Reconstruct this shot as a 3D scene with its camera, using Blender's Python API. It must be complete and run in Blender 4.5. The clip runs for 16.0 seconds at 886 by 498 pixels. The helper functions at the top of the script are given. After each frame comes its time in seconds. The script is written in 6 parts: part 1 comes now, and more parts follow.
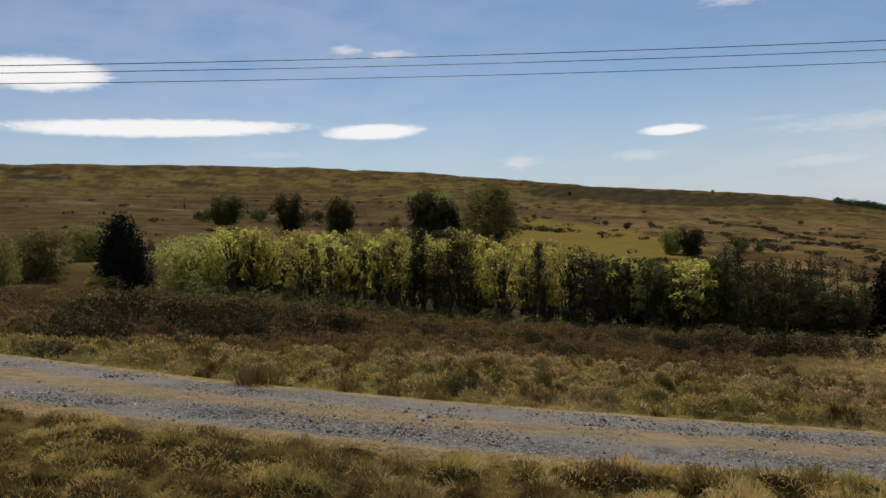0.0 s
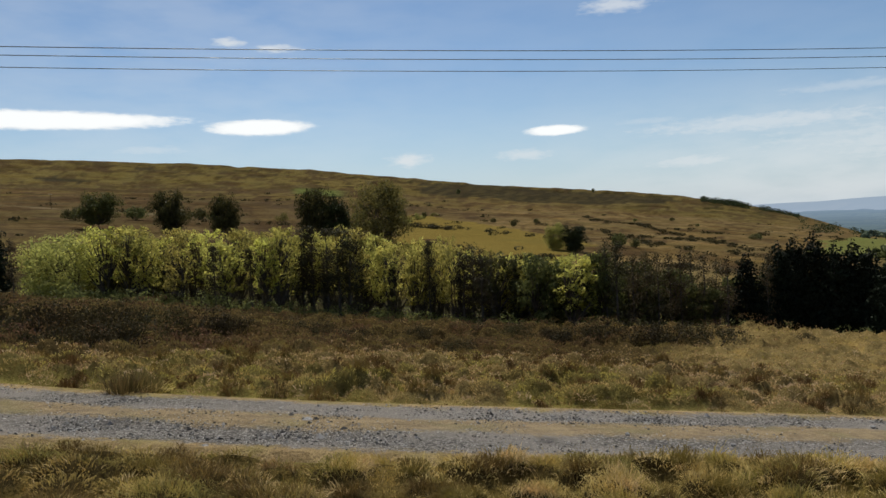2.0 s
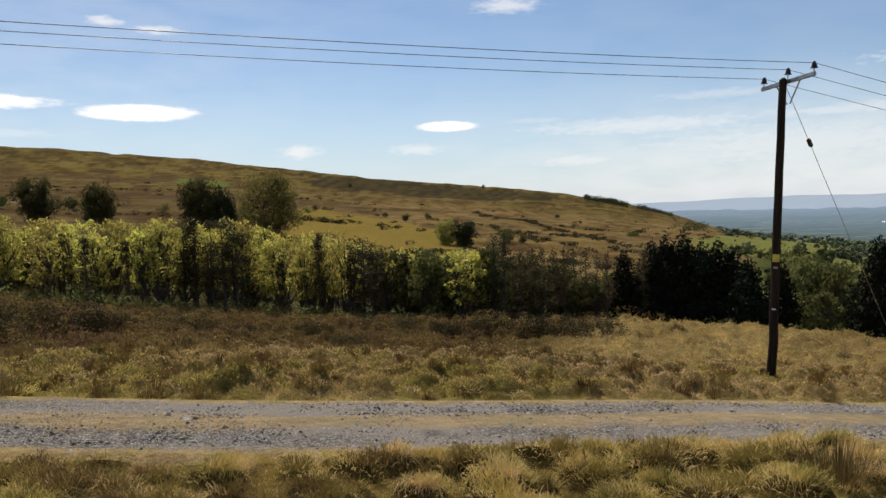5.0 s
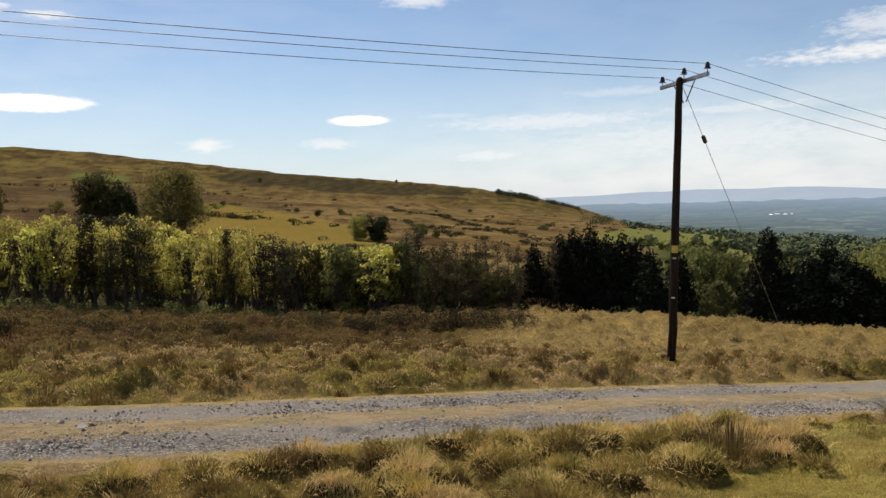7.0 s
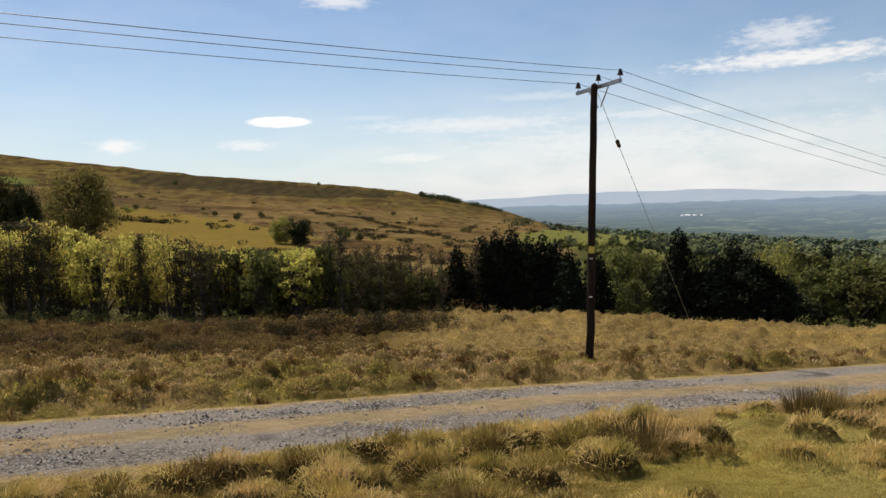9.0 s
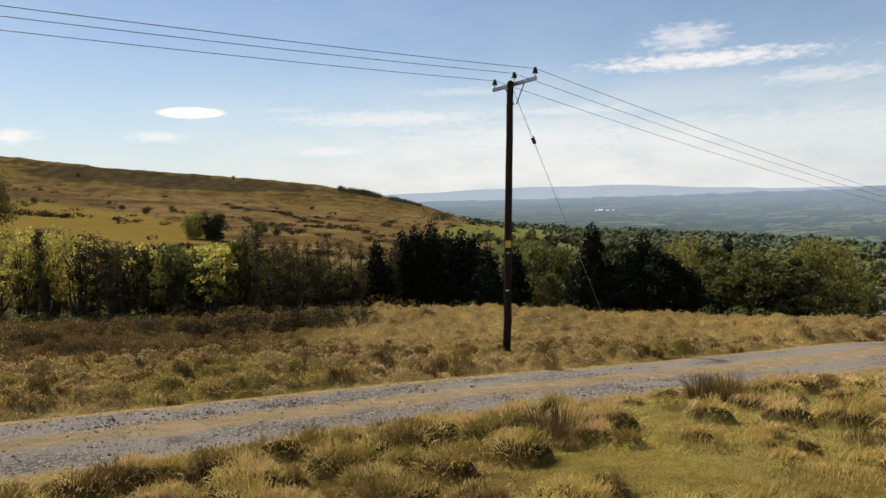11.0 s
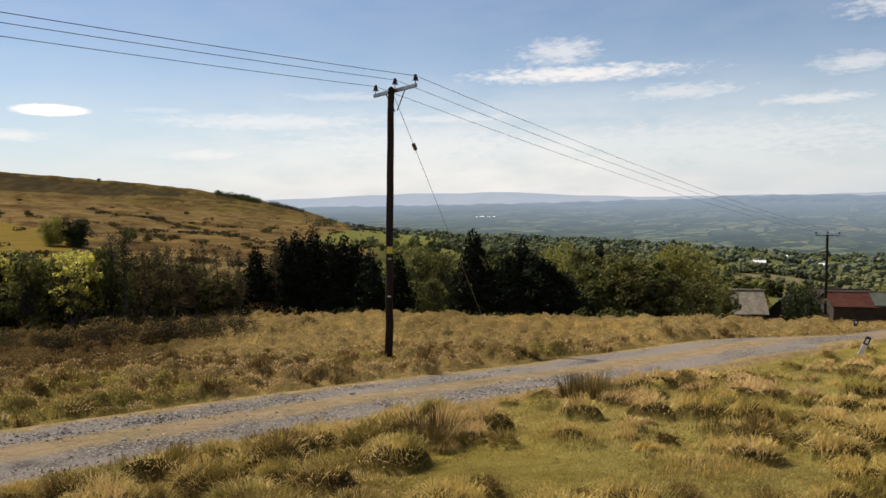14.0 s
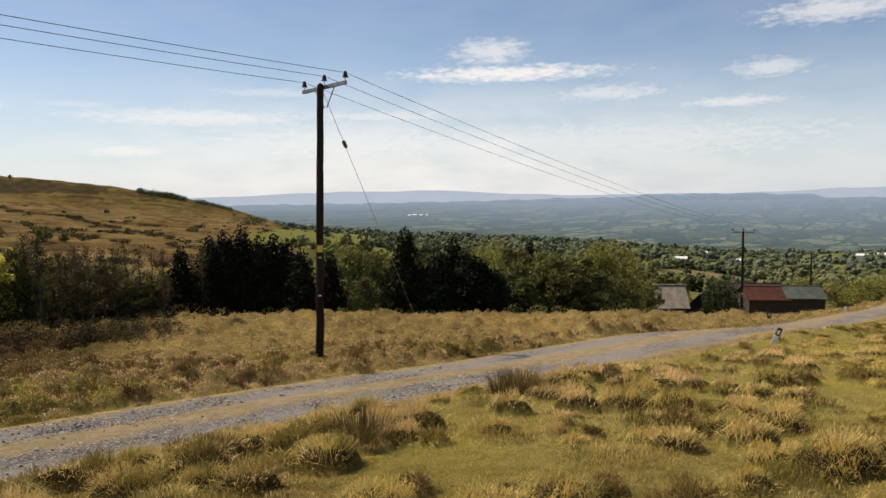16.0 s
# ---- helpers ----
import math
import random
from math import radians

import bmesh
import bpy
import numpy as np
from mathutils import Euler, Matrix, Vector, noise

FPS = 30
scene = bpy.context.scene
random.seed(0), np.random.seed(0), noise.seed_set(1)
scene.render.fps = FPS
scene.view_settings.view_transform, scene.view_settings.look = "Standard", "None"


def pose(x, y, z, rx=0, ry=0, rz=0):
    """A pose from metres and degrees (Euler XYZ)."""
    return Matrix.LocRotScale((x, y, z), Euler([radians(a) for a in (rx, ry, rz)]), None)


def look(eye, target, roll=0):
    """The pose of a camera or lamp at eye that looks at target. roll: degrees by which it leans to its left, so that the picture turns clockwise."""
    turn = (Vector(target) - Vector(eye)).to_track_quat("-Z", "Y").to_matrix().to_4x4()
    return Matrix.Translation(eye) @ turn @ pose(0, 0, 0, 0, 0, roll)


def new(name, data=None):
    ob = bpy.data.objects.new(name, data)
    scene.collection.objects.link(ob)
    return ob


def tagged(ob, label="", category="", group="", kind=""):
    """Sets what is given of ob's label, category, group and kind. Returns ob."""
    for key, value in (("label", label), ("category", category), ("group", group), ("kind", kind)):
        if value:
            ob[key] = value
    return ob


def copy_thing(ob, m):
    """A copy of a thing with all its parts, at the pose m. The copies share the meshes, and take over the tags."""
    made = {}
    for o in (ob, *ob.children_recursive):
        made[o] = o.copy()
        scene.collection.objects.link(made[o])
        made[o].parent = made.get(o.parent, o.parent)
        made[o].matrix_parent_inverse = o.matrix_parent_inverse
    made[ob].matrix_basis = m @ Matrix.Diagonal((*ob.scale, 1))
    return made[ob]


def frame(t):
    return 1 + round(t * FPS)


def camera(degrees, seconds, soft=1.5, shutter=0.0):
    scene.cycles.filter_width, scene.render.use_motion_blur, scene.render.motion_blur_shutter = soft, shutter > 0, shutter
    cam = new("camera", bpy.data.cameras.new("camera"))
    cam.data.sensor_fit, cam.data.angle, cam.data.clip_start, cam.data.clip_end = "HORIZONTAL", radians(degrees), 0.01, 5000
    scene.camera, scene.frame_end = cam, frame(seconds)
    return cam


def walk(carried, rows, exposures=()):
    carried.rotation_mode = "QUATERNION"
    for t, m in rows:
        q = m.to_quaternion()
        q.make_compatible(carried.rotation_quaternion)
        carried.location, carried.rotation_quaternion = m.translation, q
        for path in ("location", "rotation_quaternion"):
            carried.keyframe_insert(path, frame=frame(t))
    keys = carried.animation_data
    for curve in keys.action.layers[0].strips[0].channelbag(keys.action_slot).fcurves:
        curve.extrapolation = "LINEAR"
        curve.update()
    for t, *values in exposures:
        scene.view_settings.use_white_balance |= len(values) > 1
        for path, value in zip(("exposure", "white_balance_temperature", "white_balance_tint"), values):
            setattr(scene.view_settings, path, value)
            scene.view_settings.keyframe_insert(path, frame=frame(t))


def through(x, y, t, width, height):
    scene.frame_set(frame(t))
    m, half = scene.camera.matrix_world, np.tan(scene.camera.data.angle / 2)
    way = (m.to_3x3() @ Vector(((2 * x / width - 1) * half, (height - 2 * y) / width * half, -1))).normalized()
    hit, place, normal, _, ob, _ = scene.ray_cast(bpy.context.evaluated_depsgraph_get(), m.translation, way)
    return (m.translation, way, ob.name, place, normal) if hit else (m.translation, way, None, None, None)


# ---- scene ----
cam = camera(65.0, 16.0)
# seconds, x, y, z, yaw, pitch, roll: a hand-held pan from one spot on a hillside
ROWS = [
    (0.0, -0.183, -0.054, 1.592, -7.42, -2.57, 2.66),
    (0.5, -0.162, -0.044, 1.593, -9.60, -2.68, 2.78),
    (1.0, -0.143, -0.031, 1.591, -12.47, -2.76, 2.66),
    (1.5, -0.131, 0.004, 1.583, -14.79, -3.02, 2.65),
    (2.0, -0.114, 0.005, 1.574, -16.43, -3.17, 2.77),
    (2.5, -0.123, 0.000, 1.577, -17.89, -3.16, 2.45),
    (3.0, -0.110, -0.016, 1.578, -19.49, -3.53, 2.34),
    (3.5, -0.102, -0.014, 1.581, -21.28, -3.53, 2.11),
    (6.0, -0.041, 0.010, 1.563, -28.83, -4.33, 1.77),
    (6.5, -0.030, 0.004, 1.562, -31.11, -4.34, 1.83),
    (7.0, -0.024, 0.004, 1.556, -32.42, -4.63, 1.90),
    (7.5, -0.011, 0.006, 1.551, -33.97, -4.75, 1.78),
    (8.0, 0.000, 0.000, 1.550, -35.51, -4.57, 1.85),
    (8.5, 0.004, -0.013, 1.553, -37.42, -4.47, 1.90),
    (9.0, -0.003, -0.032, 1.559, -38.71, -4.64, 1.99),
    (11.5, 0.014, -0.081, 1.567, -46.99, -5.26, 1.67),
    (12.0, 0.034, -0.084, 1.563, -48.52, -5.17, 1.78),
    (12.5, 0.045, -0.089, 1.564, -49.98, -5.18, 1.77),
    (13.0, 0.053, -0.093, 1.555, -51.43, -5.14, 1.56),
    (13.5, 0.075, -0.091, 1.555, -53.40, -5.26, 1.20),
    (14.0, 0.072, -0.110, 1.555, -54.83, -5.01, 1.03),
    (14.5, 0.078, -0.113, 1.553, -56.33, -5.08, 0.87),
    (15.0, 0.091, -0.124, 1.548, -58.01, -5.31, 0.93),
    (15.5, 0.094, -0.128, 1.550, -59.26, -5.53, 1.02),
    (16.0, 0.094, -0.132, 1.552, -60.40, -5.25, 0.88),
]
walk(cam, [(t, pose(x, y, z, 90 + pitch, roll, yaw)) for t, x, y, z, yaw, pitch, roll in ROWS],
     exposures=[(0.0, -0.44, 6550, 12), (1.5, -0.32, 6500, 9), (3.0, -0.27, 6450, 7), (3.5, -0.19, 6550, 8), (6.0, 0.02, 6900, 12), (7.5, 0.06, 7000, 12), (16.0, 0.05, 7250, 15)])

# ---- sun, sky ----
EYE = 1.55
SUN_AZ, SUN_EL = -5.0, 52.0


def heading(az):
    """Unit x, y for an azimuth in degrees, 0 along +y, positive to the left."""
    return -math.sin(radians(az)), math.cos(radians(az))


sun_data = bpy.data.lights.new("sun", "SUN")
sun_data.energy, sun_data.angle, sun_data.color = 5.0, radians(0.53), (1.0, 0.95, 0.86)
sun = new("sun", sun_data)
hx, hy = heading(SUN_AZ)
sun.matrix_world = look((hx * 60, hy * 60, 60 * math.tan(radians(SUN_EL))), (0, 0, 0))

world = bpy.data.worlds.new("sky")
scene.world = world
world.use_nodes = True
wt = world.node_tree
wt.nodes.clear()


def wnode(kind, **kw):
    n = wt.nodes.new(kind)
    for k, v in kw.items():
        if k == "op":
            n.operation = v
        else:
            n.inputs[k].default_value = v
    return n


def wmath(op, a, b=None, clamp=False):
    n = wt.nodes.new("ShaderNodeMath")
    n.operation, n.use_clamp = op, clamp
    for i, v in enumerate((a, b)):
        if v is None:
            continue
        if isinstance(v, (int, float)):
            n.inputs[i].default_value = v
        else:
            wt.links.new(v, n.inputs[i])
    return n.outputs[0]


sky = wt.nodes.new("ShaderNodeTexSky")
sky.sky_type, sky.sun_disc = "NISHITA", False
sky.sun_elevation, sky.sun_rotation = radians(SUN_EL), radians(-SUN_AZ)
sky.altitude, sky.air_density, sky.dust_density, sky.ozone_density = 300, 1.0, 0.2, 4.5
coord = wt.nodes.new("ShaderNodeTexCoord")
split = wt.nodes.new("ShaderNodeSeparateXYZ")
wt.links.new(coord.outputs["Generated"], split.inputs[0])
az_deg = wmath("MULTIPLY", wmath("ARCTAN2", wmath("MULTIPLY", split.outputs[0], -1.0), split.outputs[1]), 57.2958)
el_deg = wmath("MULTIPLY", wmath("ARCSINE", split.outputs[2]), 57.2958)
flat = wt.nodes.new("ShaderNodeCombineXYZ")
wt.links.new(az_deg, flat.inputs[0])
wt.links.new(wmath("MULTIPLY", el_deg, 3.2), flat.inputs[1])


def wnoise(scale, detail, rough, offset=0.0):
    n = wt.nodes.new("ShaderNodeTexNoise")
    n.inputs["Scale"].default_value, n.inputs["Detail"].default_value, n.inputs["Roughness"].default_value = scale, detail, rough
    add = wt.nodes.new("ShaderNodeVectorMath")
    add.operation = "ADD"
    add.inputs[1].default_value = (offset, offset * 0.7, offset)
    wt.links.new(flat.outputs[0], add.inputs[0])
    wt.links.new(add.outputs[0], n.inputs["Vector"])
    return n.outputs["Fac"]


def wramp(value, lo, hi):
    n = wt.nodes.new("ShaderNodeMapRange")
    n.interpolation_type = "SMOOTHSTEP"
    n.inputs["From Min"].default_value, n.inputs["From Max"].default_value = lo, hi
    wt.links.new(value, n.inputs["Value"])
    return n.outputs[0]


wisp = wnoise(0.16, 4.0, 0.52)
fine = wnoise(0.9, 6.0, 0.65, 31.0)
edge = wmath("MULTIPLY", wmath("SUBTRACT", fine, 0.5), wmath("ADD", 1.2, wmath("MULTIPLY", wramp(az_deg, -45.0, -60.0), 0.5)))
# lens clouds and wisps: azimuth, elevation, half width, half height, density
CLOUDS = [
    (21.8, 11.4, 4.6, 1.25, 1.0), (14.2, 7.75, 11.2, 0.72, 1.0), (-2.1, 7.2, 4.2, 0.66, 1.0), (-25.8, 6.0, 2.5, 0.44, 1.0), (-13.9, 4.2, 1.8, 0.6, 0.8), (-0.1, 13.6, 1.5, 0.42, 0.8), (-3.7, 13.2, 2.0, 0.36, 0.8),
    (6.2, 5.6, 3.4, 0.45, 0.4), (-36.2, 2.9, 4.2, 0.6, 0.6), (-23.5, 4.2, 2.6, 0.5, 0.6), (-37.7, 5.5, 4.4, 0.7, 0.45), (-30.9, 15.1, 2.8, 0.65, 0.7), (-65.7, 8.8, 8.8, 0.7, 0.85), (-64.4, 10.5, 3.2, 1.1, 0.6),
    (-73.6, 7.0, 5.2, 0.7, 0.5), (-85.3, 8.2, 3.0, 0.8, 0.5), (-82.8, 5.9, 4.0, 0.5, 0.55), (-89.5, 11.8, 5.2, 1.0, 0.6), (-41.7, 5.4, 10.5, 0.8, 0.6), (-55.0, 5.6, 8.0, 0.55, 0.5), (-47.0, 7.4, 6.0, 0.45, 0.35), (-33.0, 6.2, 3.5, 0.3, 0.3), (-53.0, 3.4, 17.0, 1.9, 0.55), (-74.7, 3.4, 18.9, 1.9, 0.42),
]
total, lens = None, None
for az, el, w, h, density in CLOUDS:
    u = wmath("DIVIDE", wmath("SUBTRACT", az_deg, az), w)
    v = wmath("DIVIDE", wmath("SUBTRACT", el_deg, el), h)
    rad = wmath("SQRT", wmath("ADD", wmath("MULTIPLY", u, u), wmath("MULTIPLY", v, v)))
    mask = wmath("MULTIPLY", wramp(wmath("ADD", rad, wmath("MULTIPLY", edge, 0.45)), 1.12, 0.6) if density > 0.95 else wramp(wmath("ADD", rad, wmath("MULTIPLY", edge, 1.35)), 1.35, 0.1), density)
    if density > 0.95:
        lens = mask if lens is None else wmath("MAXIMUM", lens, mask)
    total = mask if total is None else wmath("MAXIMUM", total, mask)
# thin veil, thicker low over the plain; pale blue air near the horizon
low = wmath("MULTIPLY", wramp(el_deg, 10.0, 1.5), wmath("MULTIPLY", wramp(az_deg, -14.0, -55.0), wmath("SUBTRACT", 1.0, wmath("MULTIPLY", wramp(az_deg, -62.0, -88.0), 0.72))))
veil = wmath("MULTIPLY", wramp(wisp, 0.12, 0.72), wmath("ADD", wmath("ADD", wmath("MULTIPLY", low, 0.52), 0.07), wmath("MULTIPLY", wramp(az_deg, -24.0, 6.0), 0.13)))
cover_all = wmath("MAXIMUM", wmath("MULTIPLY", total, 0.94), veil, True)
air = wt.nodes.new("ShaderNodeMix")
air.data_type = "RGBA"
wt.links.new(wmath("MULTIPLY", wramp(el_deg, 12.0, -2.0), 0.7), air.inputs["Factor"])
wt.links.new(sky.outputs[0], air.inputs["A"])
air.inputs["B"].default_value = (5.6, 7.1, 8.8, 1)
mix = wt.nodes.new("ShaderNodeMix")
mix.data_type = "RGBA"
wt.links.new(cover_all, mix.inputs["Factor"])
wt.links.new(air.outputs["Result"], mix.inputs["A"])
mix.inputs["B"].default_value = (9.5, 9.7, 9.9, 1)
back = wt.nodes.new("ShaderNodeBackground")
back.inputs["Strength"].default_value = 0.1
bright = wt.nodes.new("ShaderNodeMix")
bright.data_type = "RGBA"
wt.links.new(lens, bright.inputs["Factor"])
wt.links.new(mix.outputs["Result"], bright.inputs["A"])
bright.inputs["B"].default_value = (12.2, 12.3, 12.4, 1)
wt.links.new(bright.outputs["Result"], back.inputs["Color"])
out = wt.nodes.new("ShaderNodeOutputWorld")
wt.links.new(back.outputs[0], out.inputs["Surface"])

# ---- materials ----


class Nodes:
    """A small helper round one material's node tree."""

    def __init__(self, name):
        self.mat = bpy.data.materials.new(name)
        self.mat.use_nodes = True
        self.t = self.mat.node_tree
        self.t.nodes.clear()

    def add(self, kind, **kw):
        n = self.t.nodes.new(kind)
        for k, v in kw.items():
            k = k.replace("_", " ")
            self.put(v, n.inputs[k])
        return n

    def put(self, v, socket):
        if isinstance(v, bpy.types.NodeSocket):
            self.t.links.new(v, socket)
        else:
            socket.default_value = v

    def math(self, op, a, b=0.0):
        n = self.t.nodes.new("ShaderNodeMath")
        n.operation = op
        self.put(a, n.inputs[0])
        self.put(b, n.inputs[1])
        return n.outputs[0]

    def coord(self, which="Object"):
        return self.t.nodes.new("ShaderNodeTexCoord").outputs[which]

    def noise(self, scale, detail=5.0, rough=0.6, vector=None, squash=None):
        n = self.add("ShaderNodeTexNoise", Scale=scale, Detail=detail, Roughness=rough)
        vector = vector or self.coord()
        if squash:
            m = self.add("ShaderNodeMapping", Vector=vector, Scale=squash)
            vector = m.outputs[0]
        self.put(vector, n.inputs["Vector"])
        return n.outputs["Fac"]

    def band(self, v, lo, hi, a=0.0, b=1.0):
        n = self.t.nodes.new("ShaderNodeMapRange")
        n.interpolation_type = "SMOOTHSTEP"
        self.put(v, n.inputs["Value"])
        for k, x in (("From Min", lo), ("From Max", hi), ("To Min", a), ("To Max", b)):
            self.put(x, n.inputs[k])
        return n.outputs[0]

    def mix(self, f, a, b, blend="MIX"):
        n = self.t.nodes.new("ShaderNodeMix")
        n.data_type, n.blend_type = "RGBA", blend
        for v, k in ((f, "Factor"), (a, "A"), (b, "B")):
            if isinstance(v, tuple):
                v = (*v, 1.0)
            self.put(v, n.inputs[k])
        return n.outputs["Result"]

    def bump(self, height, strength=0.5, distance=0.02):
        n = self.add("ShaderNodeBump", Strength=strength, Distance=distance, Height=height)
        return n.outputs[0]

    def principled(self, color, rough=0.9, metal=0.0, normal=None, spec=0.3):
        n = self.add("ShaderNodeBsdfPrincipled", Roughness=rough, Metallic=metal)
        self.put((*color, 1.0) if isinstance(color, tuple) else color, n.inputs["Base Color"])
        n.inputs["Specular IOR Level"].default_value = spec
        if normal is not None:
            self.put(normal, n.inputs["Normal"])
        return n.outputs[0]

    def done(self, shader):
        o = self.t.nodes.new("ShaderNodeOutputMaterial")
        self.t.links.new(shader, o.inputs["Surface"])
        return self.mat


def surface(name, dark, light, scale=3.0, rough=0.85, metal=0.0, bump=0.4, grain=40.0, squash=None, distance=0.01, spec=0.3):
    """A plain worn surface: two colours over two scales of noise, with relief."""
    n = Nodes(name)
    big = n.noise(scale, 4.0, 0.6, squash=squash)
    small = n.noise(grain, 4.0, 0.7, squash=squash)
    f = n.math("ADD", n.math("MULTIPLY", big, 0.6), n.math("MULTIPLY", small, 0.4))
    c = n.mix(n.band(f, 0.36, 0.64), dark, light)
    return n.done(n.principled(c, rough, metal, n.bump(small, bump, distance), spec))


def foliage(name, dark, light, through=0.45, tip=None, gloss=0.15, patch=0.35):
    """Leaves and blades: per-leaf and per-plant variation, light shining through."""
    n = Nodes(name)
    geo = n.t.nodes.new("ShaderNodeNewGeometry")
    info = n.t.nodes.new("ShaderNodeObjectInfo")
    big = n.noise(0.9, 3.0, 0.6)
    f = n.math("ADD", n.math("MULTIPLY", geo.outputs["Random Per Island"], 0.55), n.math("MULTIPLY", n.band(big, 0.3, 0.7), 0.45))
    c = n.mix(f, dark, light)
    if tip:
        c = n.mix(n.math("MULTIPLY", n.band(n.noise(patch, 3.0, 0.6), 0.44, 0.58), 0.85), c, tip)
    hue = n.add("ShaderNodeHueSaturation", Hue=n.band(info.outputs["Random"], 0.0, 1.0, 0.482, 0.512), Value=n.band(info.outputs["Random"], 0.0, 1.0, 0.8, 1.2), Color=c)
    c = hue.outputs[0]
    d = n.add("ShaderNodeBsdfPrincipled", Roughness=0.75, Base_Color=c)
    d.inputs["Specular IOR Level"].default_value = gloss
    tr = n.add("ShaderNodeBsdfTranslucent", Color=c)
    m = n.add("ShaderNodeMixShader", Fac=through)
    n.t.links.new(d.outputs[0], m.inputs[1])
    n.t.links.new(tr.outputs[0], m.inputs[2])
    return n.done(m.outputs[0])


def ground_material():
    """Turf, moor and fields: the land cover colours each patch, noise roughens it."""
    n = Nodes("turf_and_moor")
    pos = n.coord("Object")
    att = n.t.nodes.new("ShaderNodeAttribute")
    att.attribute_name = "cover"
    wide = n.noise(0.025, 7.0, 0.66, pos)
    mid = n.noise(0.22, 7.0, 0.7, pos)
    fine_ = n.noise(6.0, 5.0, 0.7, pos)
    speck = n.noise(38.0, 4.0, 0.7, pos)
    coarse = att.outputs["Alpha"]
    c = n.mix(n.math("MULTIPLY", n.band(wide, 0.40, 0.64, 0.0, 0.55), coarse), att.outputs["Color"], (0.66, 0.58, 0.42), "MULTIPLY")
    streak = n.noise(0.05, 8.0, 0.72, pos, (0.45, 1.6, 1.0))
    away = n.add("ShaderNodeVectorMath", Vector=pos)
    away.operation = "LENGTH"
    far_off = n.math("MULTIPLY", n.band(away.outputs["Value"], 60.0, 140.0), coarse)
    c = n.mix(n.math("MULTIPLY", n.band(streak, 0.50, 0.60, 0.0, 0.30), far_off), c, (0.40, 0.36, 0.34), "MULTIPLY")
    c = n.mix(n.math("MULTIPLY", n.band(streak, 0.46, 0.38, 0.0, 0.25), far_off), c, (1.7, 1.55, 1.1), "MULTIPLY")
    rows = n.noise(0.028, 7.0, 0.7, pos, (1.0, 2.2, 1.0))
    c = n.mix(n.math("MULTIPLY", n.band(rows, 0.54, 0.62, 0.0, 0.35), far_off), c, (0.46, 0.40, 0.40), "MULTIPLY")
    c = n.mix(n.math("MULTIPLY", n.band(mid, 0.52, 0.62, 0.0, 0.7), coarse), c, (0.45, 0.42, 0.38), "MULTIPLY")
    c = n.mix(n.math("MULTIPLY", n.band(mid, 0.46, 0.34, 0.0, 0.4), coarse), c, (1.9, 1.75, 1.3), "MULTIPLY")
    c = n.mix(n.band(fine_, 0.42, 0.62, 0.0, 0.5), c, (0.62, 0.57, 0.42), "MULTIPLY")
    c = n.mix(n.band(speck, 0.44, 0.60, 0.0, 0.6), c, (0.52, 0.48, 0.36), "MULTIPLY")
    h = n.math("ADD", n.math("MULTIPLY", fine_, 0.7), n.math("MULTIPLY", speck, 0.35))
    return n.done(n.principled(c, 1.0, 0.0, n.bump(h, 1.0, 0.12), 0.0))


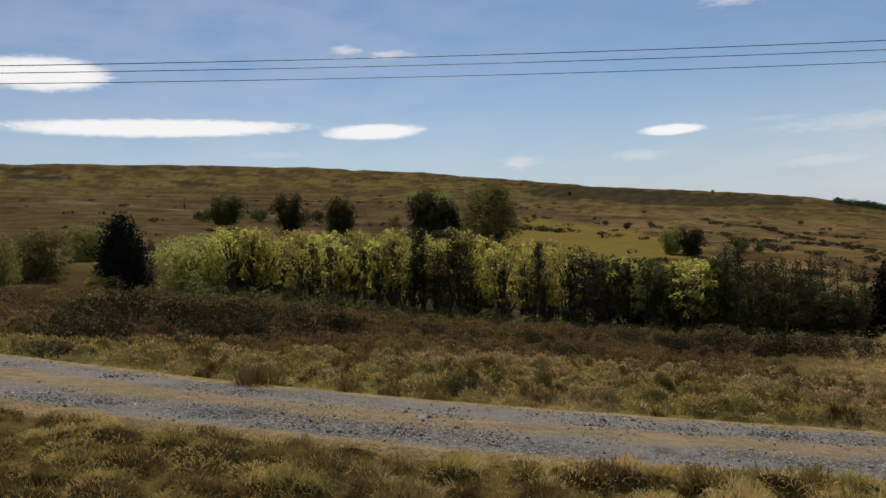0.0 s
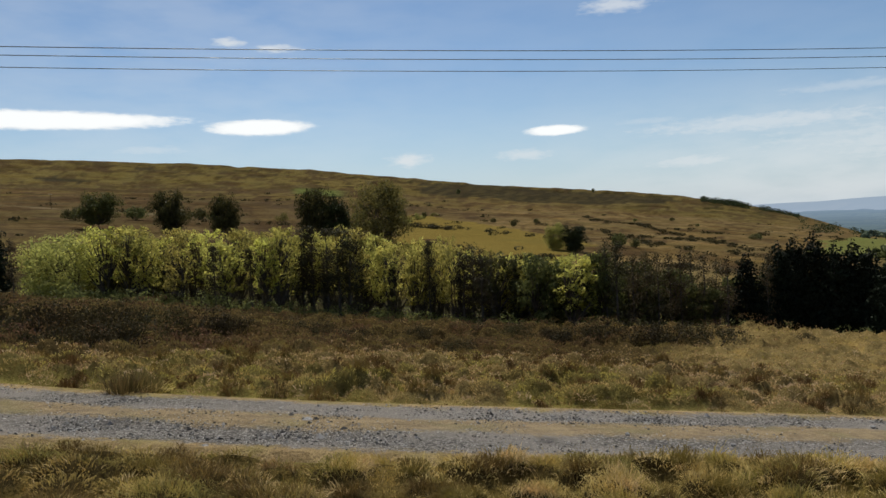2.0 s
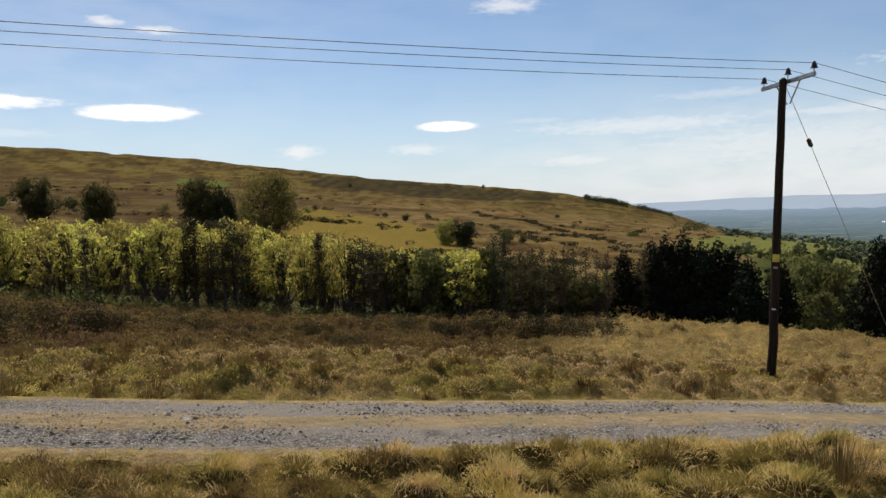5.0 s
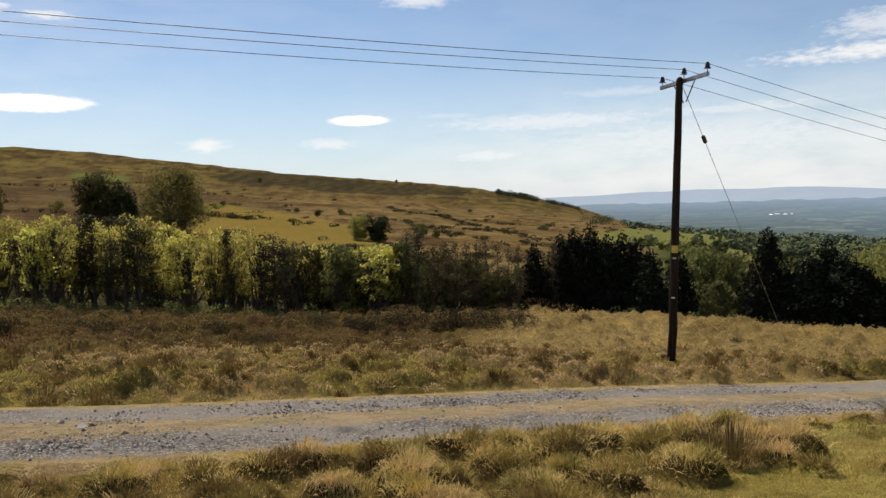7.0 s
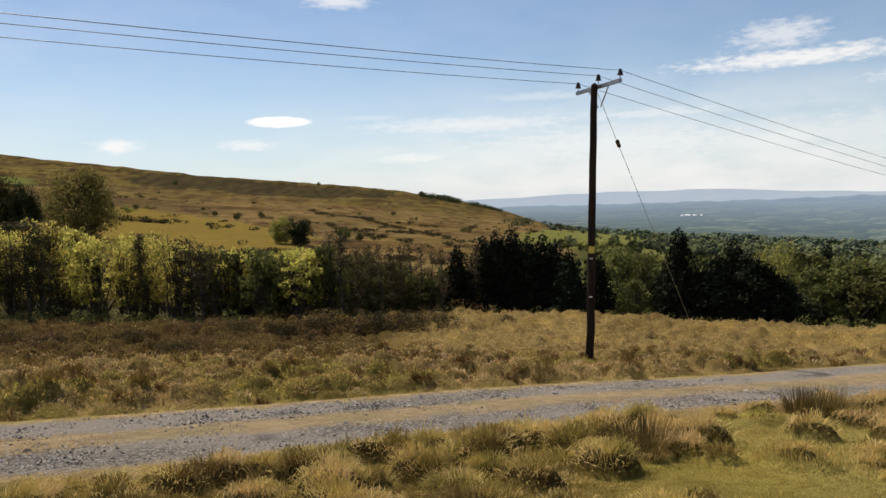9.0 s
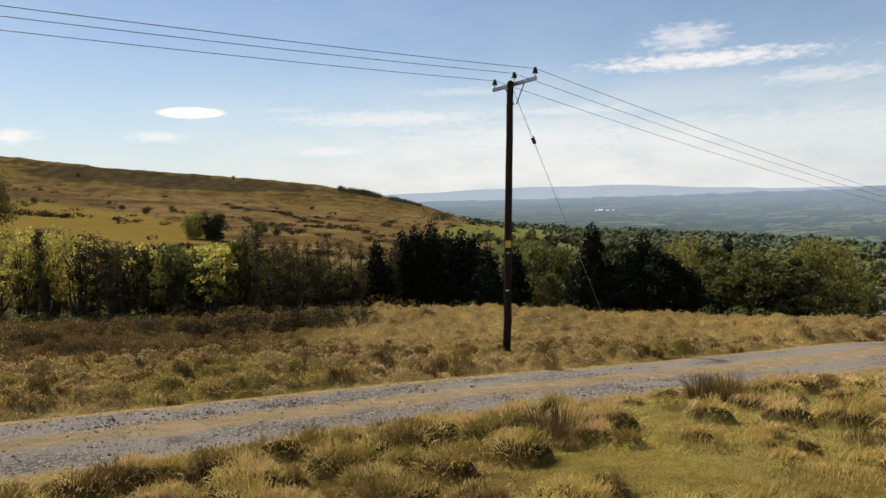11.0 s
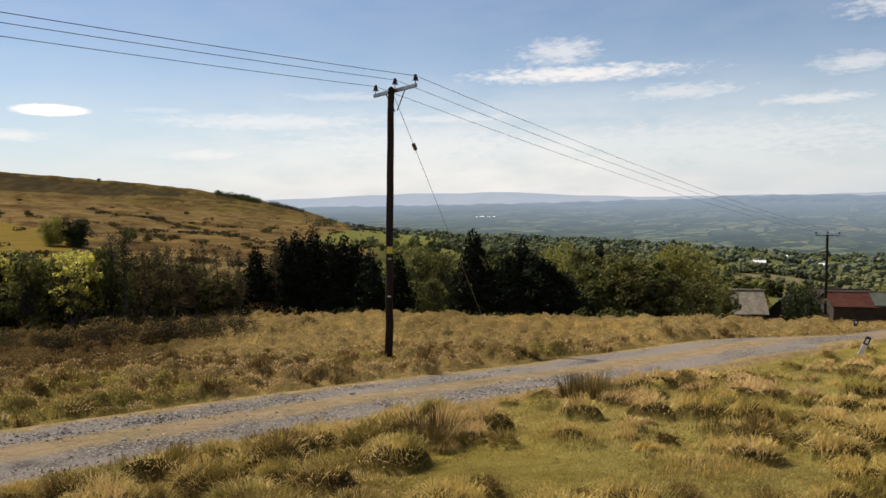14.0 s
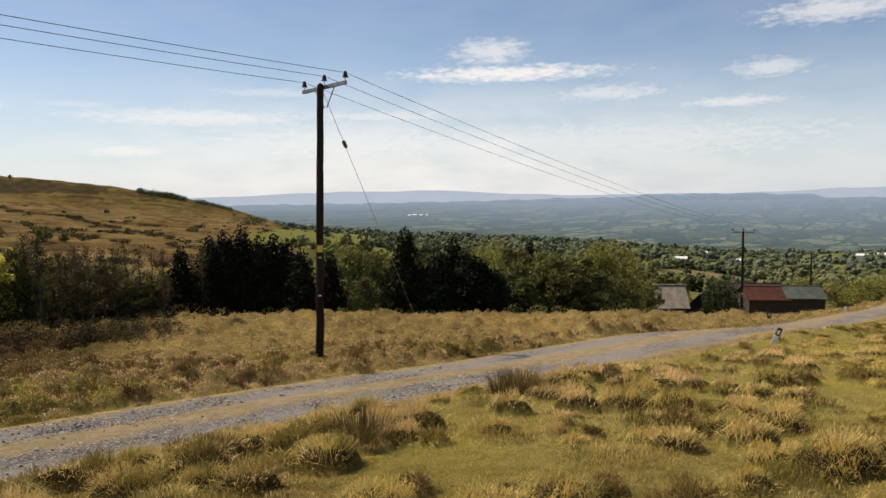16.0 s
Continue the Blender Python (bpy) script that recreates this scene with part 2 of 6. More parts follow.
def road_material():
    n = Nodes("gravel_track")
    uv = n.t.nodes.new("ShaderNodeUVMap")
    sep = n.add("ShaderNodeSeparateXYZ", Vector=uv.outputs[0])
    pos = n.coord("Object")
    wob = n.math("MULTIPLY", n.math("SUBTRACT", n.noise(0.55, 6.0, 0.7, pos), 0.5), 0.75)
    wob2 = n.math("MULTIPLY", n.math("SUBTRACT", n.noise(7.0, 6.0, 0.75, pos), 0.5), 0.50)
    a = n.math("ADD", n.math("ADD", n.math("ABSOLUTE", sep.outputs[0]), wob), wob2)
    middle = n.band(a, 0.34, 0.14)
    verge = n.band(a, 0.70, 0.88)
    dry = n.math("MAXIMUM", n.math("MULTIPLY", middle, 0.7), verge)
    stones = n.t.nodes.new("ShaderNodeTexVoronoi")
    stones.inputs["Scale"].default_value = 30.0
    n.put(pos, stones.inputs["Vector"])
    cobble = n.add("ShaderNodeSeparateColor", Color=stones.outputs["Color"]).outputs[0]
    grit = n.noise(55.0, 4.0, 0.75, pos)
    patch = n.noise(0.55, 5.0, 0.62, pos, (0.7, 1.2, 1.0))
    worn = n.band(patch, 0.40, 0.60, 0.25, 1.0)
    gcol = n.mix(n.band(cobble, 0.0, 1.0), (0.09, 0.082, 0.072), (0.47, 0.43, 0.375))
    gcol = n.mix(n.band(stones.outputs["Distance"], 0.35, 0.6, 0.0, 0.8), gcol, (0.05, 0.045, 0.04))
    gcol = n.mix(n.math("MULTIPLY", worn, 0.85), gcol, (0.275, 0.243, 0.208))
    gcol = n.mix(n.band(grit, 0.50, 0.70, 0.0, 0.5), gcol, (0.085, 0.078, 0.07))
    hole = n.noise(0.42, 5.0, 0.65, pos)
    gcol = n.mix(n.band(hole, 0.60, 0.66, 0.0, 0.6), gcol, (0.075, 0.068, 0.062))
    straw = n.mix(n.band(n.noise(4.0, 7.0, 0.75, pos), 0.38, 0.62), (0.25, 0.17, 0.08), (0.42, 0.30, 0.145))
    straw = n.mix(n.band(n.noise(1.1, 4.0, 0.6, pos), 0.48, 0.66, 0.0, 0.6), straw, (0.26, 0.22, 0.075))
    straw = n.mix(n.band(grit, 0.52, 0.68, 0.0, 0.5), straw, (0.12, 0.085, 0.045))
    c = n.mix(n.math("MULTIPLY", dry, n.band(grit, 0.25, 0.5, 0.55, 1.0)), gcol, straw)
    h = n.math("ADD", n.math("MULTIPLY", stones.outputs["Distance"], -0.8), grit)
    return n.done(n.principled(c, 0.95, 0.0, n.bump(h, 0.9, 0.03), 0.0))


def far_material(name, land, wood, field, light, scale, air=None, ripe=0.7):
    """Glowing backdrop of the far plain: woods and fields, the haze painted into their colours."""
    n = Nodes(name)
    pos = n.coord("Object")
    cells = n.t.nodes.new("ShaderNodeTexVoronoi")
    cells.inputs["Scale"].default_value = scale
    flatten = n.add("ShaderNodeMapping", Vector=pos, Scale=(0.38, 1.0, 0.0))
    bent = n.add("ShaderNodeTexNoise", Scale=scale * 0.7, Detail=2.0, Vector=flatten.outputs[0])
    shift = n.t.nodes.new("ShaderNodeVectorMath")
    shift.operation = "MULTIPLY_ADD"
    n.put(bent.outputs["Color"], shift.inputs[0])
    shift.inputs[1].default_value = (0.9 / scale, 0.9 / scale, 0.0)
    n.put(flatten.outputs[0], shift.inputs[2])
    n.put(shift.outputs[0], cells.inputs["Vector"])
    lots = n.add("ShaderNodeSeparateColor", Color=cells.outputs["Color"])
    hedge = n.t.nodes.new("ShaderNodeTexVoronoi")
    hedge.feature = "DISTANCE_TO_EDGE"
    hedge.inputs["Scale"].default_value = scale
    n.put(shift.outputs[0], hedge.inputs["Vector"])
    woods = n.noise(scale * 0.55, 8.0, 0.72, flatten.outputs[0])
    copse = n.noise(scale * 4.0, 6.0, 0.75, flatten.outputs[0])
    c = n.mix(n.band(lots.outputs[0], 0.45, 0.55), land, field)
    c = n.mix(n.band(lots.outputs[1], 0.86, 0.88, 0.0, ripe), c, tuple(v * k for v, k in zip(field, (1.35, 1.05, 0.75))))
    c = n.mix(n.band(hedge.outputs["Distance"], 0.09, 0.04), c, wood)
    c = n.mix(n.band(copse, 0.52, 0.57, 0.0, 0.9), c, wood)
    c = n.mix(n.band(woods, 0.50, 0.55), c, wood)
    c = n.mix(n.band(n.noise(scale * 14.0, 3.0, 0.6, flatten.outputs[0]), 0.42, 0.62, 0.0, 0.3), c, wood)
    # painted haze: the colour fades towards air with distance
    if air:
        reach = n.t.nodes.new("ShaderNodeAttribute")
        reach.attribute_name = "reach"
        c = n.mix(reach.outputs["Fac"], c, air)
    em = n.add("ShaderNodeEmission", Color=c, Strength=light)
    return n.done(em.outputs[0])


M_GROUND = ground_material()
M_ROAD = road_material()
M_STRAW = foliage("dry_grass", (0.24, 0.145, 0.050), (1.0, 0.74, 0.34), 0.36, (0.60, 0.46, 0.15), patch=0.8)
M_RUST = foliage("rusty_grass", (0.11, 0.062, 0.020), (0.56, 0.33, 0.105), 0.34, (0.42, 0.28, 0.085), patch=0.9)
M_HAY = foliage("bleached_grass", (0.52, 0.37, 0.17), (0.95, 0.76, 0.42), 0.36, patch=0.8)
M_GREEN = foliage("green_grass", (0.11, 0.10, 0.018), (0.76, 0.65, 0.145), 0.36, (0.60, 0.43, 0.15), patch=0.8)
M_RUSH = foliage("rushes", (0.055, 0.052, 0.015), (0.36, 0.26, 0.09), 0.3)
M_DARKTUFT = foliage("brown_green_tufts", (0.085, 0.052, 0.015), (0.30, 0.19, 0.055), 0.3, (0.25, 0.19, 0.046), patch=0.9)
M_VERGE = foliage("verge_grass", (0.075, 0.062, 0.016), (0.56, 0.43, 0.115), 0.34, (0.54, 0.37, 0.12), patch=0.9)
M_HEATHER = foliage("heather", (0.028, 0.018, 0.010), (0.34, 0.21, 0.095), 0.28, (0.27, 0.205, 0.066), 0.03, 0.35)
M_GORSE = foliage("gorse", (0.020, 0.018, 0.009), (0.10, 0.080, 0.031), 0.2, gloss=0.05)
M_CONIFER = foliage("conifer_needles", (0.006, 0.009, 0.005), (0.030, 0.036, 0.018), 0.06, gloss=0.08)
M_PINE = foliage("pine_needles", (0.022, 0.021, 0.010), (0.105, 0.085, 0.038), 0.25)
M_THIN = foliage("brown_twigs_and_needles", (0.040, 0.034, 0.016), (0.17, 0.125, 0.055), 0.3)
M_SPRING = foliage("spring_leaves", (0.14, 0.14, 0.034), (0.74, 0.66, 0.16), 0.62, gloss=0.1)
M_PALE = foliage("pale_leaves", (0.155, 0.15, 0.042), (0.54, 0.49, 0.145), 0.55, gloss=0.1)
M_LEAF = foliage("green_leaves", (0.032, 0.038, 0.013), (0.19, 0.185, 0.055), 0.4)
M_FIELDLEAF = foliage("moor_tree_leaves", (0.022, 0.026, 0.009), (0.13, 0.12, 0.034), 0.35)
M_OLIVE = foliage("olive_leaves", (0.065, 0.064, 0.018), (0.36, 0.325, 0.085), 0.48)
M_DARKLEAF = foliage("dark_leaves", (0.016, 0.022, 0.008), (0.065, 0.078, 0.024), 0.2)
M_UNDER = foliage("undergrowth_leaves", (0.055, 0.062, 0.020), (0.28, 0.28, 0.088), 0.5)
M_BARK = surface("bark", (0.035, 0.028, 0.02), (0.12, 0.095, 0.07), 4.0, 0.95, bump=0.8)
M_POLE = surface("creosoted_wood", (0.011, 0.008, 0.007), (0.045, 0.030, 0.021), 1.2, 0.85, bump=0.6, squash=(8.0, 8.0, 0.5), spec=0.1)
M_GALV = surface("galvanised_steel", (0.25, 0.25, 0.25), (0.45, 0.45, 0.44), 6.0, 0.45, 0.9, 0.2)
M_PORCELAIN = surface("brown_porcelain", (0.02, 0.012, 0.01), (0.05, 0.03, 0.025), 8.0, 0.2, bump=0.05, spec=0.5)
M_WIRE = surface("conductor", (0.05, 0.05, 0.055), (0.12, 0.12, 0.12), 5.0, 0.5, 0.6, 0.1)
M_YELLOW = surface("yellow_plate", (0.55, 0.42, 0.06), (0.70, 0.58, 0.12), 8.0, 0.5, bump=0.05)
M_WHITE = surface("white_paint", (0.60, 0.59, 0.56), (0.82, 0.81, 0.79), 8.0, 0.6, bump=0.1)
M_BLACK = surface("black_paint", (0.012, 0.012, 0.012), (0.03, 0.03, 0.03), 8.0, 0.6, bump=0.1)
M_STONE = surface("stone", (0.17, 0.16, 0.15), (0.42, 0.40, 0.37), 6.0, 0.9, bump=0.8)
M_REDROOF = surface("rusted_red_sheet", (0.042, 0.017, 0.012), (0.085, 0.030, 0.020), 1.2, 0.85, bump=0.3, spec=0.1)
M_GREENROOF = surface("grey_green_sheet", (0.045, 0.052, 0.045), (0.085, 0.095, 0.078), 1.2, 0.85, bump=0.3, spec=0.1)
# stone shed's walls: their shadow put into a dark colour
M_SHADEWALL = surface("shaded_wall", (0.08, 0.070, 0.055), (0.18, 0.158, 0.125), 2.0, 0.9, bump=0.5, spec=0.08)
M_PALEROOF = surface("pale_sheet_roof", (0.62, 0.62, 0.62), (0.82, 0.82, 0.82), 0.5, 0.6, bump=0.1)
# stone shed's roof: sunshine on the slope put into a paler colour
M_LITSLATE = surface("sunlit_slate", (0.17, 0.145, 0.11), (0.33, 0.29, 0.225), 2.0, 0.9, bump=0.5, spec=0.08)
M_TIMBER = surface("dark_boards", (0.025, 0.02, 0.016), (0.07, 0.055, 0.04), 2.0, 0.9, bump=0.5, squash=(6.0, 6.0, 0.6))

# ---- mesh helpers ----


def raw_mesh(name, verts, faces, material=None, smooth=False):
    """A mesh from arrays; every face has the same number of corners."""
    verts = np.asarray(verts, dtype=np.float32).reshape(-1, 3)
    faces = np.asarray(faces, dtype=np.int32)
    me = bpy.data.meshes.new(name)
    me.vertices.add(len(verts))
    me.vertices.foreach_set("co", verts.ravel())
    k = faces.shape[1]
    me.loops.add(faces.size)
    me.loops.foreach_set("vertex_index", faces.ravel())
    me.polygons.add(len(faces))
    me.polygons.foreach_set("loop_start", np.arange(0, faces.size, k, dtype=np.int32))
    me.polygons.foreach_set("use_smooth", np.full(len(faces), smooth))
    me.update(calc_edges=True)
    me.validate()
    if material:
        me.materials.append(material)
    return me


def part(name, data, material, parent, label=""):
    """One mesh object under a thing or under a part."""
    if isinstance(data, bmesh.types.BMesh):
        me = bpy.data.meshes.new(name)
        data.to_mesh(me)
        data.free()
    else:
        me = data
    if material and not me.materials:
        me.materials.append(material)
    ob = new(name, me)
    ob.parent = parent
    return tagged(ob, label) if label else ob


def thing(name, m, label, category, group=""):
    ob = new(name)
    ob.matrix_basis = m
    ob.empty_display_size = 0.2
    return tagged(ob, label, category, group)


def box(bm, size, m=None, bevel=0.0):
    r = bmesh.ops.create_cube(bm, size=1.0, matrix=(m or Matrix()) @ Matrix.Diagonal((*size, 1)))
    if bevel:
        bmesh.ops.bevel(bm, geom=list({e for v in r["verts"] for e in v.link_edges}), offset=bevel, segments=2, affect="EDGES")
    return bm


def tube(points, radii, sides=8):
    """Vertices and quads of a tapering tube along points."""
    pts = [Vector(p) for p in points]
    verts, faces = [], []
    for i, p in enumerate(pts):
        d = (pts[min(i + 1, len(pts) - 1)] - pts[max(i - 1, 0)]).normalized()
        side = d.orthogonal().normalized()
        up = d.cross(side)
        for k in range(sides):
            a = 2 * math.pi * k / sides
            verts.append(p + (side * math.cos(a) + up * math.sin(a)) * radii[i])
    for i in range(len(pts) - 1):
        for k in range(sides):
            j = (k + 1) % sides
            faces.append((i * sides + k, i * sides + j, (i + 1) * sides + j, (i + 1) * sides + k))
    return [tuple(v) for v in verts], faces


def tubes(name, strands, material, sides=6, smooth=True):
    """One mesh of several tubes: each strand is (points, radii)."""
    verts, faces = [], []
    for points, radii in strands:
        v, f = tube(points, radii, sides)
        k = len(verts)
        verts += v
        faces += [tuple(i + k for i in q) for q in f]
    return raw_mesh(name, verts, faces, material, smooth)


# ---- the lie of the land ----
COLS = np.array([-180, -125, -92, -70, -50, -42, -35, -20, -5, 10, 25, 40, 90, 180], dtype=float)
# distance in metres: elevation of the ground seen from the eye, in degrees, for the azimuths -92 to 40
RINGS = {
    45: (-9.3, -10.5, -10.1, -9.8, -9.5, -9.0, -7.6, -5.3, -3.4, -3.2),
    62: (-10.0, -11.9, -12.0, -11.5, -11.0, -9.8, -7.6, -4.9, -2.8, -2.6),
    105: (-8.9, -10.5, -10.3, -9.4, -8.6, -6.9, -4.3, -2.4, -1.3, -1.0),
    160: (-9.0, -9.4, -7.4, -6.4, -5.6, -4.5, -2.6, -0.8, 0.1, 0.3),
    260: (-8.2, -7.4, -5.2, -4.4, -3.8, -2.2, -0.9, 0.4, 1.0, 1.2),
    500: (-6.6, -5.6, -3.9, -3.0, -2.3, -0.6, 0.8, 1.8, 2.5, 2.6),
    900: (-5.2, -4.6, -3.5, -2.3, -1.5, 0.3, 1.9, 2.6, 3.3, 3.4),
    1400: (-5.6, -5.1, -3.6, -1.2, 0.3, 1.95, 3.85, 4.85, 5.15, 5.2),
    2000: (-5.6, -5.0, -3.8, -2.4, -1.8, 0.5, 2.2, 3.0, 3.2, 3.4),
    4900: (-4.5, -4.2, -3.2, -2.6, -2.0, -1.2, 0.5, 1.0, 1.2, 1.4),
}
RING_R = np.array(list(RINGS))
RING_TAN = np.tan(np.radians(np.array([[4.0, 1.0, *row, -1.0, 4.0] for row in RINGS.values()])))
SLOPE_X, SLOPE_Y = -0.124, -0.110


def wave(x, y, size, seed):
    """Smooth uneven swell of about +-1, cheap and repeatable."""
    k = 2 * math.pi / size
    s = 0.0
    for i in range(5):
        a = seed * 1.7 + i * 2.4
        f = k * (0.7 + 0.33 * i)
        s = s + np.sin(f * (x * math.cos(a) + y * math.sin(a)) + seed * 3.1 + i * 1.3) / (1 + 0.35 * i)
    return s / 2.2


def polar(az, r):
    return -np.sin(np.radians(az)) * r, np.cos(np.radians(az)) * r


def smooth_interp(v, xs, table):
    """Cubic (Catmull-Rom) between the columns of table, at the values v."""
    i = np.clip(np.searchsorted(xs, v) - 1, 0, len(xs) - 2)
    t = np.clip((v - xs[i]) / (xs[i + 1] - xs[i]), 0, 1)
    a, b = np.maximum(i - 1, 0), np.minimum(i + 2, len(xs) - 1)
    p0, p1, p2, p3 = table[..., a], table[..., i], table[..., i + 1], table[..., b]
    h = xs[i + 1] - xs[i]
    m1 = (p2 - p0) * h / np.maximum(xs[i + 1] - xs[a], 1e-6)
    m2 = (p3 - p1) * h / np.maximum(xs[b] - xs[i], 1e-6)
    return (2 * t**3 - 3 * t**2 + 1) * p1 + (t**3 - 2 * t**2 + t) * m1 + (-2 * t**3 + 3 * t**2) * p2 + (t**3 - t**2) * m2


def land(x, y, rough=True):
    """Ground height over x, y (arrays)."""
    x, y = np.asarray(x, dtype=float), np.asarray(y, dtype=float)
    r = np.hypot(x, y)
    az = np.degrees(np.arctan2(-x, y))
    near = SLOPE_X * x + SLOPE_Y * y
    tans = smooth_interp(az, COLS, RING_TAN)
    lr = np.log(np.clip(r, RING_R[0], RING_R[-1]))
    lx = np.log(RING_R)
    i = np.clip(np.searchsorted(lx, lr) - 1, 0, len(lx) - 2)
    t = np.clip((lr - lx[i]) / (lx[i + 1] - lx[i]), 0, 1)
    flat_tans = tans.reshape(len(lx), -1)
    idx = np.arange(flat_tans.shape[1])
    a = flat_tans[i.ravel(), idx].reshape(r.shape)
    b = flat_tans[(i + 1).ravel(), idx].reshape(r.shape)
    z = EYE + np.maximum(r, RING_R[0]) * (a + (b - a) * t)
    s = np.clip((r - 20) / 25, 0, 1)
    s = s * s * (3 - 2 * s)
    z = near * (1 - s) + z * s
    z = z + 1.5 * np.exp(-(((az + 15.4) / 1.5) ** 2) - (((r - 215) / 9) ** 2))  # overgrown spoil heap
    g = road_gap(x, y)
    z = z + np.interp(x, (14, 20, 24, 27, 30, 33, 38, 50, 80), (0, 0.2, 0.3, 0.5, 0.85, 1.1, 1.1, 0.6, 0)) * np.exp(-((g / 4.0) ** 2))
    z = z + 0.26 * step(-az, 68, 77) * np.exp(-(((r - 41) / 10) ** 2)) * step(g, 2.0, 5.0)
    if rough:
        z = z - 0.16 * step(r, 10, 17) * (1 - step(g, -3.2, -2.2)) * step(x, 6, 9)
        z = z - 0.25 * step(g, 2.5, 4.5) * (1 - step(r, 70, 90)) - 0.45 * step(r, 25, 36) * step(az, -42, -32) * (1 - step(r, 64, 74))
        z = z + 0.035 * wave(x, y, 2.6, 1) * np.clip((r - 3) / 6, 0, 1) + 0.06 * wave(x, y, 9.0, 2) * np.clip((r - 14) / 10, 0, 1)
        z = z + (0.8 * wave(x, y, 31.0, 31) + 1.3 * wave(x, y, 110.0, 32) * wave(x, y, 64.0, 33)) * step(r, 1000, 1250) * step(az, -44, -38)
        z = z + np.clip((r - 60) / 400, 0, 1) * (1.3 * wave(x, y, 130.0, 4) + 0.15 * wave(x, y, 37.0, 5))
    return z


def height(x, y):
    return float(land(np.array([x]), np.array([y]))[0])


# centre line of the track: x, y
LINE = [(-26, 21.5), (-12, 15.2), (-6, 11.9), (-3, 10.3), (0, 9.15), (3, 8.4), (6, 7.85), (9, 7.25), (12, 6.3), (15, 5.2), (18, 4.05), (22, 2.6), (26, 1.35), (32, -0.4), (38, -2.8), (48, -7.4), (62, -14.0), (90, -28.0), (130, -46.0)]
LINE_X = np.array([p[0] for p in LINE], dtype=float)
LINE_Y = np.array([p[1] for p in LINE], dtype=float)
ROAD_HALF = 2.02


def road_y(x):
    return smooth_interp(np.asarray(x, dtype=float), LINE_X, LINE_Y)


def road_gap(x, y):
    """Distance from the middle of the track, roughly square to it; negative on the camera's side."""
    d = (road_y(np.asarray(x) + 0.5) - road_y(np.asarray(x) - 0.5))
    return (y - road_y(x)) / np.sqrt(1 + d * d)


def hashed(i, j, k):
    v = np.sin(i * 127.1 + j * 311.7 + k * 74.7) * 43758.5453
    return v - np.floor(v)


CELL = 0.46


def heather_edge(az):
    return np.interp(az, [-44, -42, -30, -20, -10, 0, 20, 35], [60, 46, 38, 31, 23.5, 20.5, 21, 22])


def heath(x, y):
    """True where heather grows on the bank before the trees."""
    r, az = np.hypot(x, y), np.degrees(np.arctan2(-x, y))
    return (r > heather_edge(az) + 2 * wave(x, y, 5, 6)) & (wave(x, y, 8, 29) + 0.5 * wave(x, y, 3, 30) > -0.45 + 0.1 * step(-az, 32, 40) - 0.8 * step(az, -12, -4))


def greenness(x, y, az, gap):
    return wave(x, y, 5.5, 13) + 0.7 * wave(x, y, 1.7, 14) + 1.1 * (1 - step(gap, 4.5, 10)) * step(az, -44, -26) - 0.25


def tuft_of(i, j):
    """The tussock of one cell of the hillside: x, y, radius, height of its mound; no height where none grows."""
    x = (i + 0.15 + 0.7 * hashed(i, j, 1)) * CELL
    y = (j + 0.15 + 0.7 * hashed(i, j, 2)) * CELL
    r = np.hypot(x, y)
    az = np.degrees(np.arctan2(-x, y))
    g = road_gap(x, y)
    beyond = (g > 2.2) & ~heath(x, y)
    band = (g < -2.1) & (g > -3.6 - 3.0 * (1 - step(x, 3, 5)) - 0.6 * wave(x, y, 3.0, 15)) & (x < 6.5) & (x > -6)
    loose = (g < -2.3) & (r > 3.0) & (wave(x, y, 3.1, 16) + 0.6 * wave(x, y, 7.0, 17) > 0.15 - 0.35 * step(x, 5, 9))
    chance = np.where(beyond, 0.90, np.where(band, 0.85, np.where(loose, 0.62, np.where(g < -2.25, 0.30, 0.0))))
    foot_clear = (np.abs(x * 0.638 - y * 0.770) < 0.45) & (r > 18.6) & (r < 20.8)  # kept bare along the camera's line of sight so the pole's foot shows
    grow = (hashed(i, j, 3) < chance) & (r < 52) & ~(foot_clear & (az < -45) & (az > -56))
    size = hashed(i, j, 4)
    low = np.where(beyond | band | loose | (hashed(i, j, 10) < 0.1), 1.0, 0.42)
    return x, y, (0.16 + 0.20 * size) * grow * (0.4 + 0.6 * low), (0.09 + 0.24 * size) * grow * low * np.where(g < 0, 0.48 + 0.32 * step(x, -1.5, 2.5) - 0.36 * step(x, 8, 16), 1.25)


